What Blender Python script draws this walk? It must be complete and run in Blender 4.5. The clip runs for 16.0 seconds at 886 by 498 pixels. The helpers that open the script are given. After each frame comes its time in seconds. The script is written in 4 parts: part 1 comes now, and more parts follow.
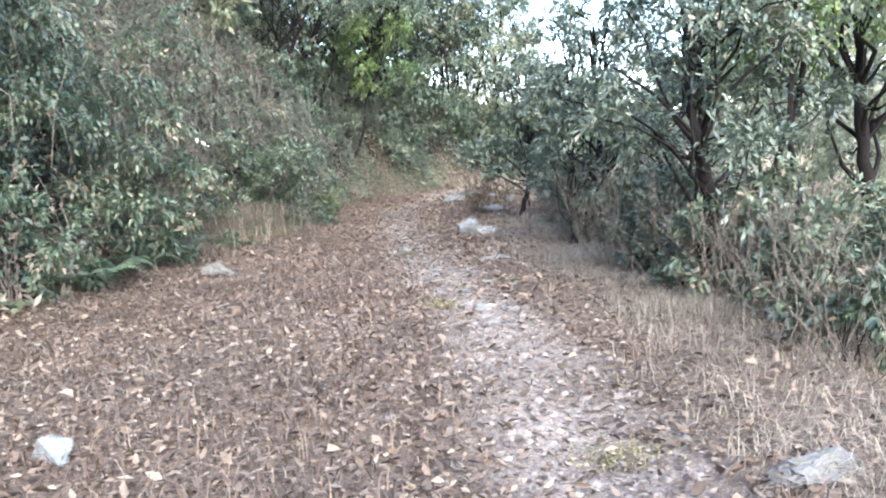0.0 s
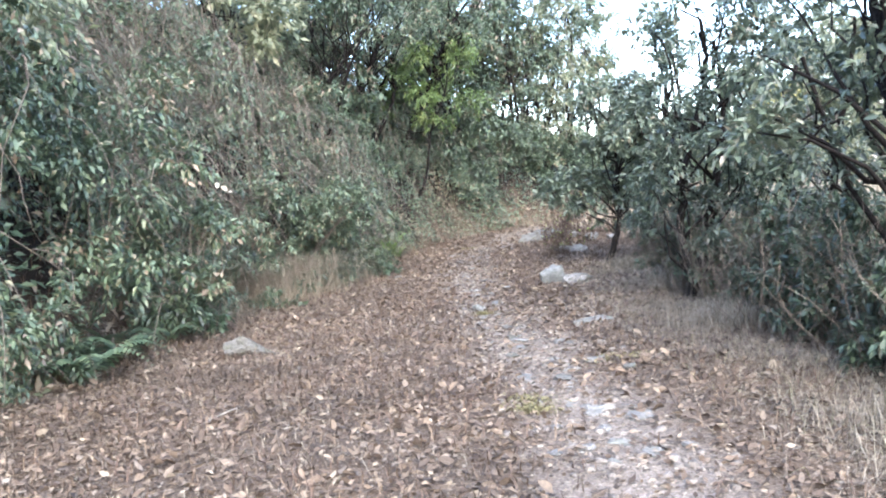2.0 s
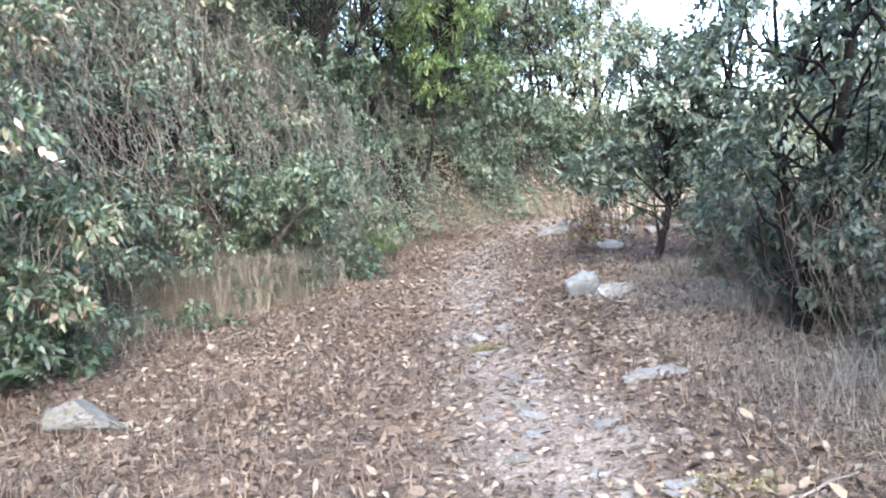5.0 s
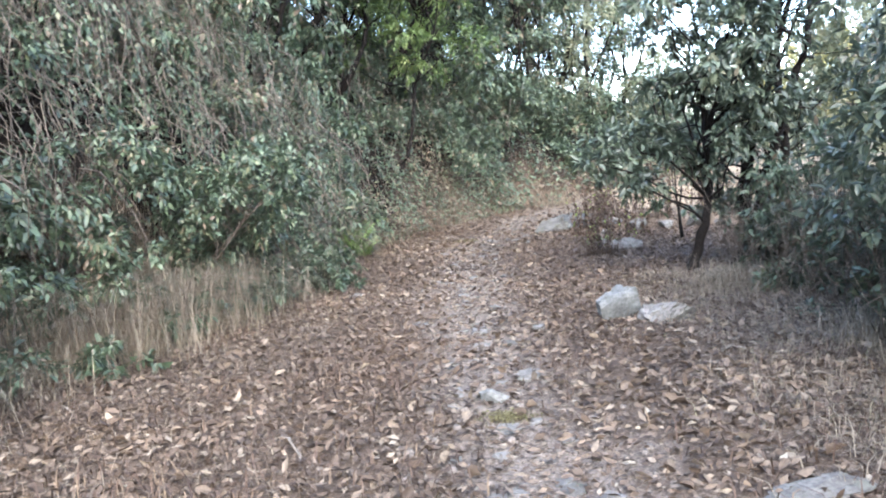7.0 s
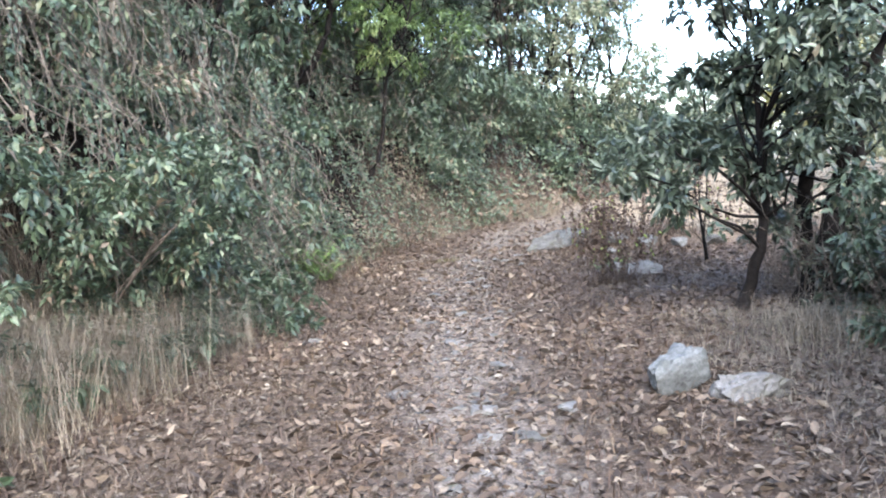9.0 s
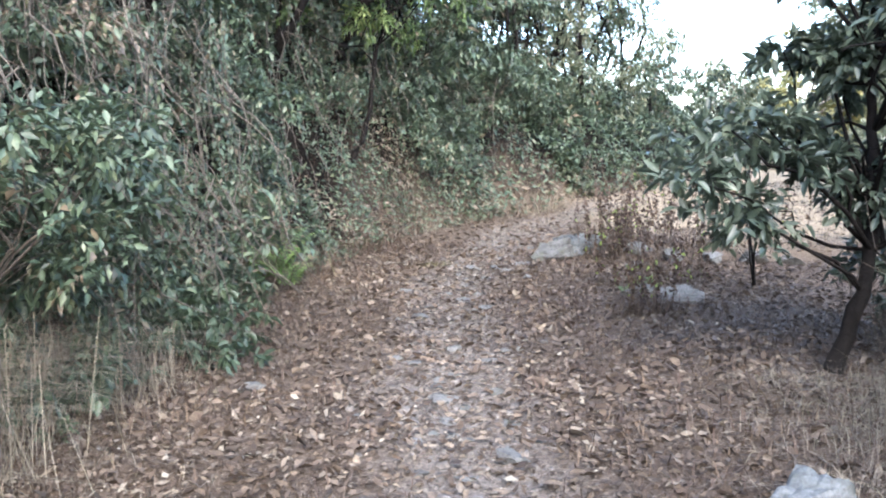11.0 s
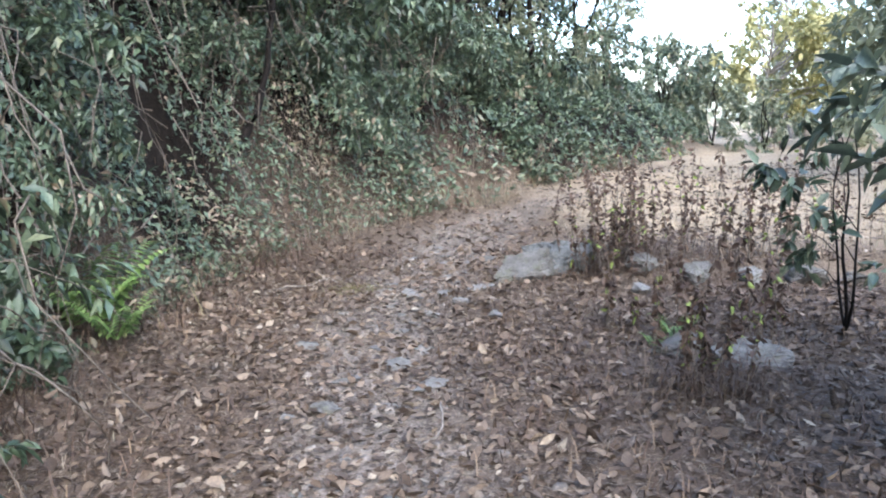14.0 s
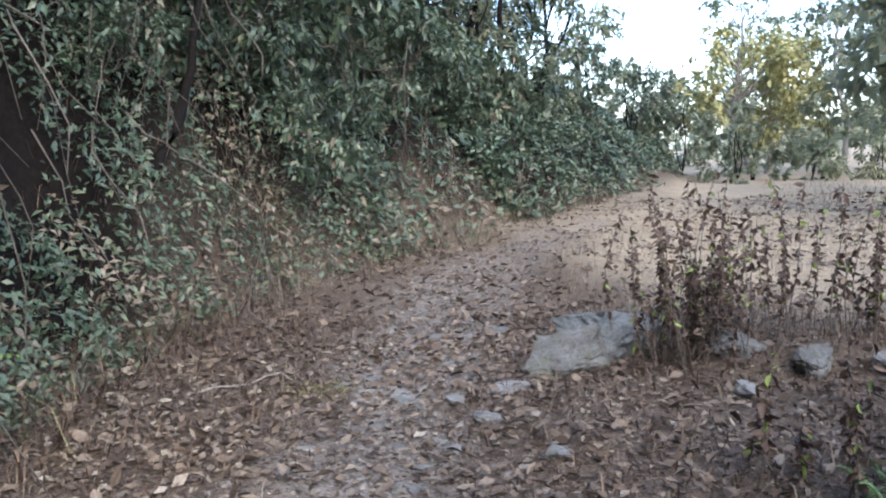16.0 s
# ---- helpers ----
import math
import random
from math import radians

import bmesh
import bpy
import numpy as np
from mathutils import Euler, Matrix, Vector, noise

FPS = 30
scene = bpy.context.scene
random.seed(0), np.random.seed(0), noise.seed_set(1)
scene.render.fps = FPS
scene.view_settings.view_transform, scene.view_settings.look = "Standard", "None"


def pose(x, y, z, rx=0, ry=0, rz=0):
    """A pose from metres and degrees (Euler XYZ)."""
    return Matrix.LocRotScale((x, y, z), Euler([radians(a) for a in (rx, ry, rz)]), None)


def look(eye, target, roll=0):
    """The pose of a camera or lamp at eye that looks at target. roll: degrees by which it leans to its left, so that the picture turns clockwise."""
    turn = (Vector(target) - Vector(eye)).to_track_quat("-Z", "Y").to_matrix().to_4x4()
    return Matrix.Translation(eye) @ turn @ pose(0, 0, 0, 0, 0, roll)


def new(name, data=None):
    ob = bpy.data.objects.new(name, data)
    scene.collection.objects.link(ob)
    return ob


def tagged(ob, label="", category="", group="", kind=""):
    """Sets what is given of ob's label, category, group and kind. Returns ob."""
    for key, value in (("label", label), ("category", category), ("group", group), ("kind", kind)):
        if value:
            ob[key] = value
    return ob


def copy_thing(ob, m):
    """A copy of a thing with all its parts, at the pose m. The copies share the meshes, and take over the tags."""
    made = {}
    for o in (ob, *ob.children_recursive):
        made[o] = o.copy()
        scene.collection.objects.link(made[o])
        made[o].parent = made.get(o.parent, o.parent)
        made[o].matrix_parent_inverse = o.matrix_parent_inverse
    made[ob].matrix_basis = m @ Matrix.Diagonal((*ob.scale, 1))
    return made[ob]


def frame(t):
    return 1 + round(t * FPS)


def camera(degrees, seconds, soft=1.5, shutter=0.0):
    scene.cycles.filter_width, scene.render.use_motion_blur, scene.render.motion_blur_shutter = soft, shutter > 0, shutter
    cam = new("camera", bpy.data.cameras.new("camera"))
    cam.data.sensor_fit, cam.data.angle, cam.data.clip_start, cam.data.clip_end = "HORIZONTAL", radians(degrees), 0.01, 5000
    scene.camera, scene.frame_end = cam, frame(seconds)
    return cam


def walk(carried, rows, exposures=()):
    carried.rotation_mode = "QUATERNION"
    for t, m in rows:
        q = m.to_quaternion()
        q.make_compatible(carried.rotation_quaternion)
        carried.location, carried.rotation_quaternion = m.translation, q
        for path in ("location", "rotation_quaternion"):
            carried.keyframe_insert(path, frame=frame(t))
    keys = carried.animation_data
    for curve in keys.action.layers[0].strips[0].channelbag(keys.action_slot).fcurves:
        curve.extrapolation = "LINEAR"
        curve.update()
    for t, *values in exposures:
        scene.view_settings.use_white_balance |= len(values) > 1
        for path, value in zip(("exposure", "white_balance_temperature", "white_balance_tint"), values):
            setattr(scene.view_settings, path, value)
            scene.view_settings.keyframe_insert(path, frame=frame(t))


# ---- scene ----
cam = camera(57.8, 16.0, soft=2.0)
METRES, EYE, TILT, LEAN, TURN = 18.1, 1.5, 0.0, 0.0, 0.0
ROWS = [
    (0.0, 0.0, 0.0, 0.0, -0.29, -7.57, 2.21),
    (0.5, 0.0014, 0.0345, -0.003, 2.38, -5.29, 1.82),
    (1.0, 0.0037, 0.067, -0.0039, 5.14, -4.47, 4.18),
    (1.5, -0.0, 0.0989, -0.0043, 6.02, -4.21, 5.56),
    (2.0, -0.0062, 0.1286, -0.0008, 4.52, -4.7, 4.52),
    (2.5, -0.0049, 0.1578, -0.0021, 3.76, -5.36, 3.93),
    (3.0, -0.0056, 0.1888, -0.0096, 3.73, -5.35, 3.58),
    (3.5, -0.0019, 0.2206, -0.011, 3.77, -5.82, 3.72),
    (4.0, -0.0003, 0.2525, -0.0109, 6.53, -4.99, 4.48),
    (6.5, -0.0158, 0.4088, -0.0098, 4.72, -6.27, 4.23),
    (7.0, -0.0237, 0.4388, -0.0104, 4.24, -6.37, 4.83),
    (7.5, -0.0291, 0.4674, -0.0149, 2.48, -8.49, 5.39),
    (8.0, -0.0329, 0.4951, -0.0128, 1.64, -9.3, 4.79),
    (8.5, -0.0395, 0.5275, -0.0107, 1.35, -8.04, 4.28),
    (9.0, -0.0392, 0.56, -0.0099, 2.02, -6.14, 4.51),
    (9.5, -0.0416, 0.5855, -0.0098, 2.77, -5.47, 3.12),
    (10.0, -0.0421, 0.6123, -0.0071, 1.54, -5.72, 1.39),
    (12.5, -0.0519, 0.7577, -0.0061, 0.1, -9.81, 2.41),
    (13.0, -0.0492, 0.7883, -0.0075, -1.82, -8.57, 2.61),
    (13.5, -0.0495, 0.8218, -0.0099, -3.56, -8.37, 1.26),
    (14.0, -0.0471, 0.8531, -0.0129, -3.55, -8.81, 1.29),
    (14.5, -0.0466, 0.889, -0.015, -2.88, -9.11, 1.68),
    (15.0, -0.0495, 0.9175, -0.0164, -3.03, -8.89, 1.55),
    (15.5, -0.0536, 0.9539, -0.0155, -4.7, -7.96, 0.95),
    (16.0, -0.062, 0.9903, -0.015, -7.83, -6.91, 0.82),
]
STOPS = [(0, 3.43), (0.5, 3.2), (1.5, 3.37), (2.5, 3.45), (4, 3.6), (6.5, 3.6), (7, 3.3), (7.5, 3.5), (8, 3.7), (8.5, 3.6), (9, 3.25), (10, 3.2), (12.5, 3.05), (14, 2.95), (15, 2.75), (16, 2.45)]
walk(cam, [(t, pose(0, 0, EYE, TILT, LEAN, TURN) @ pose(METRES * x, METRES * y, METRES * z, 90 + pitch, roll, yaw)) for t, x, y, z, yaw, pitch, roll in ROWS], exposures=[(t, v, 5920 - 24 * max(0, t - 8), 11) for t, v in STOPS])

# ---- world and light ----
SUN_ELEV, SUN_AZ = 40.0, 165.0      # degrees; azimuth the sun stands at, clockwise from +y
world = bpy.data.worlds.new("sky")
scene.world = world
world.use_nodes = True
wn = world.node_tree
sky = wn.nodes.new("ShaderNodeTexSky")
sky.sky_type = 'NISHITA'
sky.sun_disc = False
sky.sun_elevation = radians(SUN_ELEV)
sky.sun_rotation = radians(SUN_AZ)
sky.air_density = 1.0
sky.dust_density = 2.0
wn.links.new(sky.outputs[0], wn.nodes["Background"].inputs[0])
wn.nodes["Background"].inputs[1].default_value = 0.15
sun = new("sun", bpy.data.lights.new("sun", 'SUN'))
sun.data.energy = 0.6
sun.data.angle = radians(60)
sun.data.color = (1.0, 0.93, 0.82)
_a, _e = radians(SUN_AZ), radians(SUN_ELEV)
_s = Vector((math.sin(_a) * math.cos(_e), math.cos(_a) * math.cos(_e), math.sin(_e)))
sun.matrix_world = look(_s * 50, (0, 0, 0))

# ---- materials ----
def nodes_of(name):
    m = bpy.data.materials.new(name)
    m.use_nodes = True
    nt = m.node_tree
    return m, nt, nt.nodes["Principled BSDF"]


def ramp_node(nt, fac, stops):
    r = nt.nodes.new("ShaderNodeValToRGB")
    el = r.color_ramp.elements
    while len(el) < len(stops):
        el.new(0.5)
    for e, (p, c) in zip(el, stops):
        e.position, e.color = p, (*c, 1)
    nt.links.new(fac, r.inputs[0])
    return r.outputs[0]


def noise_node(nt, scale, detail=4, rough=0.6):
    geo = nt.nodes.new("ShaderNodeNewGeometry")
    n = nt.nodes.new("ShaderNodeTexNoise")
    n.inputs["Scale"].default_value = scale
    n.inputs["Detail"].default_value = detail
    n.inputs["Roughness"].default_value = rough
    nt.links.new(geo.outputs["Position"], n.inputs["Vector"])
    return n.outputs["Fac"]


def mix_node(nt, fac, a, b, mode='MIX'):
    m = nt.nodes.new("ShaderNodeMix")
    m.data_type, m.blend_type = 'RGBA', mode
    for sock, v in ((m.inputs[0], fac), (m.inputs[6], a), (m.inputs[7], b)):
        if isinstance(v, (int, float)):
            sock.default_value = v
        elif isinstance(v, tuple):
            sock.default_value = (*v, 1)
        else:
            nt.links.new(v, sock)
    return m.outputs[2]


def bump_node(nt, bsdf, height, strength, dist):
    b = nt.nodes.new("ShaderNodeBump")
    b.inputs["Strength"].default_value = strength
    b.inputs["Distance"].default_value = dist
    nt.links.new(height, b.inputs["Height"])
    nt.links.new(b.outputs[0], bsdf.inputs["Normal"])


def attr_node(nt, name):
    a = nt.nodes.new("ShaderNodeAttribute")
    a.attribute_name = name
    return a.outputs["Fac"]


def leaf_material(name, stops, rough=0.45, glow=0.25, spec=0.5):
    """Leaf blade: tone from one leaf to the next, blotches, some light passing through."""
    m, nt, b = nodes_of(name)
    col = ramp_node(nt, attr_node(nt, "tone"), stops)
    blot = ramp_node(nt, noise_node(nt, 60, 2), [(0.3, (0.7, 0.7, 0.7)), (0.7, (1.15, 1.15, 1.1))])
    col = mix_node(nt, 1.0, col, blot, 'MULTIPLY')
    drift = ramp_node(nt, noise_node(nt, 0.9, 3), [(0.3, (0.78, 0.8, 0.78)), (0.7, (1.15, 1.12, 1.05))])
    col = mix_node(nt, 1.0, col, drift, 'MULTIPLY')
    nt.links.new(col, b.inputs["Base Color"])
    b.inputs["Roughness"].default_value = rough
    b.inputs["Specular IOR Level"].default_value = spec
    tr = nt.nodes.new("ShaderNodeBsdfTranslucent")
    nt.links.new(col, tr.inputs[0])
    ms = nt.nodes.new("ShaderNodeMixShader")
    ms.inputs[0].default_value = glow
    nt.links.new(b.outputs[0], ms.inputs[1])
    nt.links.new(tr.outputs[0], ms.inputs[2])
    nt.links.new(ms.outputs[0], nt.nodes["Material Output"].inputs[0])
    return m


M_SHRUB = leaf_material("shrub_leaf", [(0.0, (0.022, 0.032, 0.021)), (0.35, (0.062, 0.092, 0.058)), (0.62, (0.105, 0.142, 0.09)), (0.76, (0.15, 0.165, 0.1)), (0.84, (0.16, 0.125, 0.09)), (1.0, (0.21, 0.165, 0.125))], 0.45, 0.22, 0.45)
M_DARKLEAF = leaf_material("evergreen_leaf", [(0.0, (0.0388, 0.0536, 0.0394)), (0.5, (0.0889, 0.116, 0.0847)), (0.85, (0.154, 0.186, 0.13)), (1.0, (0.274, 0.239, 0.174))], 0.4, 0.28, 0.55)
M_BRIGHT = leaf_material("fresh_leaf", [(0.0, (0.0693, 0.108, 0.0347)), (0.6, (0.131, 0.189, 0.0616)), (1.0, (0.246, 0.285, 0.108))], 0.45, 0.4)
# Sunlight on the trees beyond the field is put into this yellow
M_YELLOW = leaf_material("sun_tinted_leaf", [(0.0, (0.2, 0.2, 0.09)), (0.6, (0.4, 0.365, 0.16)), (1.0, (0.55, 0.49, 0.24))], 0.5, 0.5)
# Haze and sunlight on far trees are put into this paler leaf colour
M_FARLEAF = leaf_material("paled_grey_green_leaf", [(0.0, (0.11, 0.13, 0.088)), (0.6, (0.22, 0.24, 0.155)), (1.0, (0.37, 0.35, 0.24))], 0.5, 0.45)
M_LIME = leaf_material("bright_fern_leaf", [(0.0, (0.0924, 0.162, 0.0462)), (0.6, (0.162, 0.254, 0.077)), (1.0, (0.246, 0.323, 0.123))], 0.45, 0.35)
M_FERN = leaf_material("fern_leaf", [(0.0, (0.0385, 0.0616, 0.0385)), (0.6, (0.0693, 0.104, 0.0616)), (1.0, (0.115, 0.146, 0.0847))], 0.45, 0.3)
M_LITTER = leaf_material("fallen_leaf", [(0.0, (0.0399, 0.0274, 0.0202)), (0.35, (0.0978, 0.0709, 0.0533)), (0.68, (0.173, 0.133, 0.103)), (0.92, (0.261, 0.217, 0.172)), (1.0, (0.362, 0.317, 0.257))], 0.65, 0.08, 0.25)
M_STRAW = leaf_material("dry_grass_blade", [(0.0, (0.1, 0.0732, 0.0554)), (0.5, (0.216, 0.176, 0.139)), (0.88, (0.323, 0.285, 0.223)), (1.0, (0.208, 0.208, 0.108))], 0.6, 0.2, 0.3)
M_MOSS = leaf_material("moss", [(0.0, (0.0924, 0.0809, 0.0423)), (0.6, (0.154, 0.139, 0.0732)), (1.0, (0.223, 0.204, 0.119))], 0.8, 0.1, 0.2)
M_SEED = leaf_material("dry_seed_leaf", [(0.0, (0.0426, 0.0264, 0.0199)), (0.6, (0.0994, 0.064, 0.0461)), (0.93, (0.177, 0.128, 0.0852)), (1.0, (0.213, 0.271, 0.071))], 0.6, 0.12, 0.3)


def bark_material(name, dark, light, scale=14):
    m, nt, b = nodes_of(name)
    n = noise_node(nt, scale, 6, 0.7)
    nt.links.new(ramp_node(nt, n, [(0.3, dark), (0.62, light), (0.8, tuple(min(1, c * 1.6) for c in light))]), b.inputs["Base Color"])
    b.inputs["Roughness"].default_value = 0.9
    b.inputs["Specular IOR Level"].default_value = 0.12
    bump_node(nt, b, n, 0.8, 0.03)
    return m


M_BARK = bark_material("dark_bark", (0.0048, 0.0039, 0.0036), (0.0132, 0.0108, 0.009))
M_PALEBARK = bark_material("pale_bark", (0.1, 0.09, 0.075), (0.25, 0.22, 0.19))
M_VINE = bark_material("vine_bark", (0.0648, 0.054, 0.0432), (0.144, 0.122, 0.0972), 30)


def stone_material(name, a, b_, moss):
    m, nt, b = nodes_of(name)
    n1 = noise_node(nt, 5, 6, 0.65)
    n2 = noise_node(nt, 38, 5, 0.7)
    col = ramp_node(nt, n1, [(0.3, a), (0.65, b_)])
    col = mix_node(nt, 1.0, col, ramp_node(nt, n2, [(0.28, (0.5, 0.5, 0.5)), (0.6, (1.1, 1.1, 1.1))]), 'MULTIPLY')
    patch = ramp_node(nt, noise_node(nt, 9, 3), [(0.52, (0, 0, 0)), (0.66, (0.75, 0.75, 0.75))])
    col = mix_node(nt, patch, col, moss)
    nt.links.new(col, b.inputs["Base Color"])
    b.inputs["Roughness"].default_value = 0.85
    b.inputs["Specular IOR Level"].default_value = 0.2
    bump_node(nt, b, n2, 0.7, 0.02)
    return m


M_STONE = stone_material("grey_stone", (0.0952, 0.0905, 0.0813), (0.205, 0.197, 0.181), (0.147, 0.147, 0.122))
M_PALESTONE = stone_material("pale_stone", (0.105, 0.11, 0.106), (0.194, 0.2, 0.193), (0.0941, 0.0988, 0.0872))
M_DARKSTONE = stone_material("mossy_stone", (0.0696, 0.0655, 0.0583), (0.147, 0.142, 0.129), (0.0879, 0.0891, 0.0577))


M_GRIT = stone_material("trail_grit", (0.1, 0.085, 0.07), (0.23, 0.2, 0.17), (0.16, 0.14, 0.115))


def ground_material():
    m, nt, b = nodes_of("leafy_soil")
    n1, n2, n3 = noise_node(nt, 1.3, 5), noise_node(nt, 16, 6, 0.75), noise_node(nt, 70, 3)
    n4 = noise_node(nt, 42, 3, 0.8)
    soil = ramp_node(nt, n4, [(0.28, (0.0408, 0.0295, 0.0219)), (0.5, (0.109, 0.0805, 0.0595)), (0.7, (0.204, 0.168, 0.129))])
    dirt = ramp_node(nt, n4, [(0.28, (0.1, 0.083, 0.069)), (0.5, (0.2, 0.17, 0.144)), (0.72, (0.32, 0.282, 0.243))])
    field = ramp_node(nt, n2, [(0.25, (0.19, 0.145, 0.095)), (0.6, (0.32, 0.26, 0.18)), (0.8, (0.42, 0.36, 0.25))])
    # Bank earth near black: shade under leaves and in hollows painted into its colour
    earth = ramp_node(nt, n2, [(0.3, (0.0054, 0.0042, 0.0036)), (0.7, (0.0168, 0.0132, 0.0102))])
    col = mix_node(nt, attr_node(nt, "trail"), soil, dirt)
    col = mix_node(nt, attr_node(nt, "field"), col, field)
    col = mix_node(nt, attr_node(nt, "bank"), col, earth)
    col = mix_node(nt, 1.0, col, ramp_node(nt, n1, [(0.3, (0.8, 0.8, 0.8)), (0.7, (1.12, 1.1, 1.06))]), 'MULTIPLY')
    col = mix_node(nt, 1.0, col, ramp_node(nt, n3, [(0.3, (0.75, 0.75, 0.75)), (0.7, (1.15, 1.15, 1.15))]), 'MULTIPLY')
    nt.links.new(col, b.inputs["Base Color"])
    b.inputs["Roughness"].default_value = 0.95
    b.inputs["Specular IOR Level"].default_value = 0.1
    bump_node(nt, b, n2, 0.9, 0.04)
    return m


M_GROUND = ground_material()

# ---- the lie of the land ----
FOOT_Y = [-30, 5, 9, 11, 13, 15.5, 17.2, 18.3, 20.4, 22.5, 24.2, 26, 27.2, 29, 30.3, 33, 36, 38, 44, 60, 90]
FOOT_X = [-4.6, -4.6, -4.5, -4.7, -5.3, -5.1, -4.3, -3.6, -3.3, -3.0, -2.5, -2.1, -1.3, -0.2, 1.0, 2.9, 4.9, 6.6, 10.5, 15, 20]
RISE_Y = [-30, 24, 28, 33, 38, 45, 60, 120]
RISE_K = [1.0, 1.0, 0.85, 0.62, 0.5, 0.35, 0.25, 0.2]
TRAIL_Y = [-10, 0, 3.8, 6.1, 10, 12, 14, 18.5, 21, 22.3, 23.6, 25.5, 26.7, 28.5, 31, 35, 45]
TRAIL_X = [1.4, 0.9, 0.7, 0.5, 0.0, -0.4, -0.75, -1.0, -0.95, -0.8, -0.5, -0.2, 0.3, 1.4, 3.6, 7.5, 16]


HOLLOWS = [(-3.75, 24.3), (0.75, 32.6), (-5.0, 19.8)]     # dark hollows in the bank


MOSS = [(-0.05, 7.82, 0.14), (0.8, 9.11, 0.25), (0.85, 3.81, 0.22), (-1.26, 22.85, 0.2), (-0.04, 7.57, 0.14), (-0.51, 12.52, 0.12)]


def ss(a, b, v):
    t = np.clip((v - a) / (b - a), 0, 1)
    return t * t * (3 - 2 * t)


def waves(x, y, seed, scale):
    """Smooth irregular noise of about -1 to 1, for arrays."""
    r = np.random.RandomState(seed)
    out = 0
    for k in range(9):
        a, f, p = r.uniform(0, 6.28), scale * r.uniform(0.5, 2.4), r.uniform(0, 6.28)
        out = out + np.sin((x * math.cos(a) + y * math.sin(a)) * f + p) / (0.6 + f / scale)
    return out / 3.2


def foot(y):
    return np.interp(y, FOOT_Y, FOOT_X)


def land(x, y):
    """Height of the ground."""
    x, y = np.asarray(x, float), np.asarray(y, float)
    base = np.interp(y, [-5, 0, 8, 12, 18, 23, 40], [0, 0, -0.05, -0.2, -0.27, -0.23, -0.05])
    d = foot(y) + 0.35 * waves(y, y * 0.3, 4, 0.9) - x
    k = np.interp(y, RISE_Y, RISE_K)
    dd = np.maximum(d, 0)
    up = np.where(dd < 4, 1.35 * dd + 0.9 * ss(0.1, 1.1, dd), 6.3 + (dd - 4) * 0.3)
    up = np.minimum(up, 9.0) * k
    up = up * (1 - 0.92 * ss(60, 200, dd))
    up = up + ss(0.4, 2.0, dd) * 0.75 * waves(x * 1.0 + up, y, 8, 1.3) * k
    for hx, hy in HOLLOWS:
        up = up - 0.6 * np.exp(-(((x - hx) / 0.55) ** 2 + ((y - hy) / 0.6) ** 2)) * (up > 0.05)
    up = np.maximum(up, 0)
    drop = np.maximum(x - 2.4 - 0.3 * waves(y, x, 5, 0.7), 0)
    fall = -2.6 * (1 - np.exp(-0.12 * drop)) * (1 - ss(19.5, 22.0, y))
    ledge = 0.16 * ss(22.55, 22.8, y + 0.12 * waves(x, y, 6, 2)) * ss(1.0, 1.5, x)
    lumps = 0.035 * waves(x, y, 2, 2.2) + 0.02 * waves(x, y, 3, 6.0)
    tr = np.abs(x - np.interp(y, TRAIL_Y, TRAIL_X))
    rut = -0.05 * np.exp(-(tr / 0.5) ** 2)
    near = 1 - ss(45, 70, np.abs(y - 12))
    return base + up + fall + ledge + (lumps + rut) * near


def trailness(x, y):
    d = np.abs(x - np.interp(y, TRAIL_Y, TRAIL_X)) + 0.2 * waves(x, y, 12, 4.0) + 0.12 * waves(x, y, 13, 11.0)
    return 1 - ss(0.12, 0.72 + 0.5 * ss(22, 27, y), d)


def mesh_of(name, verts, quads=None, tris=None, mat=None, smooth=False, tone=None, vattr=None):
    """A mesh from arrays; tone is one value a face, vattr a dict of one value a vertex."""
    me = bpy.data.meshes.new(name)
    verts = np.asarray(verts, np.float32)
    q = np.zeros((0, 4), np.int32) if quads is None else np.asarray(quads, np.int32)
    t = np.zeros((0, 3), np.int32) if tris is None else np.asarray(tris, np.int32)
    me.vertices.add(len(verts))
    me.vertices.foreach_set("co", verts.ravel())
    me.loops.add(q.size + t.size)
    me.loops.foreach_set("vertex_index", np.concatenate([q.ravel(), t.ravel()]))
    me.polygons.add(len(q) + len(t))
    starts = np.concatenate([np.arange(len(q)) * 4, q.size + np.arange(len(t)) * 3])
    me.polygons.foreach_set("loop_start", starts.astype(np.int32))
    me.polygons.foreach_set("loop_total", np.concatenate([np.full(len(q), 4), np.full(len(t), 3)]).astype(np.int32))
    me.update(calc_edges=True)
    me.validate()
    if tone is not None:
        a = me.attributes.new("tone", 'FLOAT', 'FACE')
        a.data.foreach_set("value", np.asarray(tone, np.float32))
    for key, val in (vattr or {}).items():
        a = me.attributes.new(key, 'FLOAT', 'POINT')
        a.data.foreach_set("value", np.asarray(val, np.float32))
    if smooth:
        me.polygons.foreach_set("use_smooth", np.ones(len(me.polygons), bool))
    if mat:
        me.materials.append(mat)
    return me


def unit(v):
    return v / np.maximum(np.linalg.norm(v, axis=-1, keepdims=True), 1e-6)


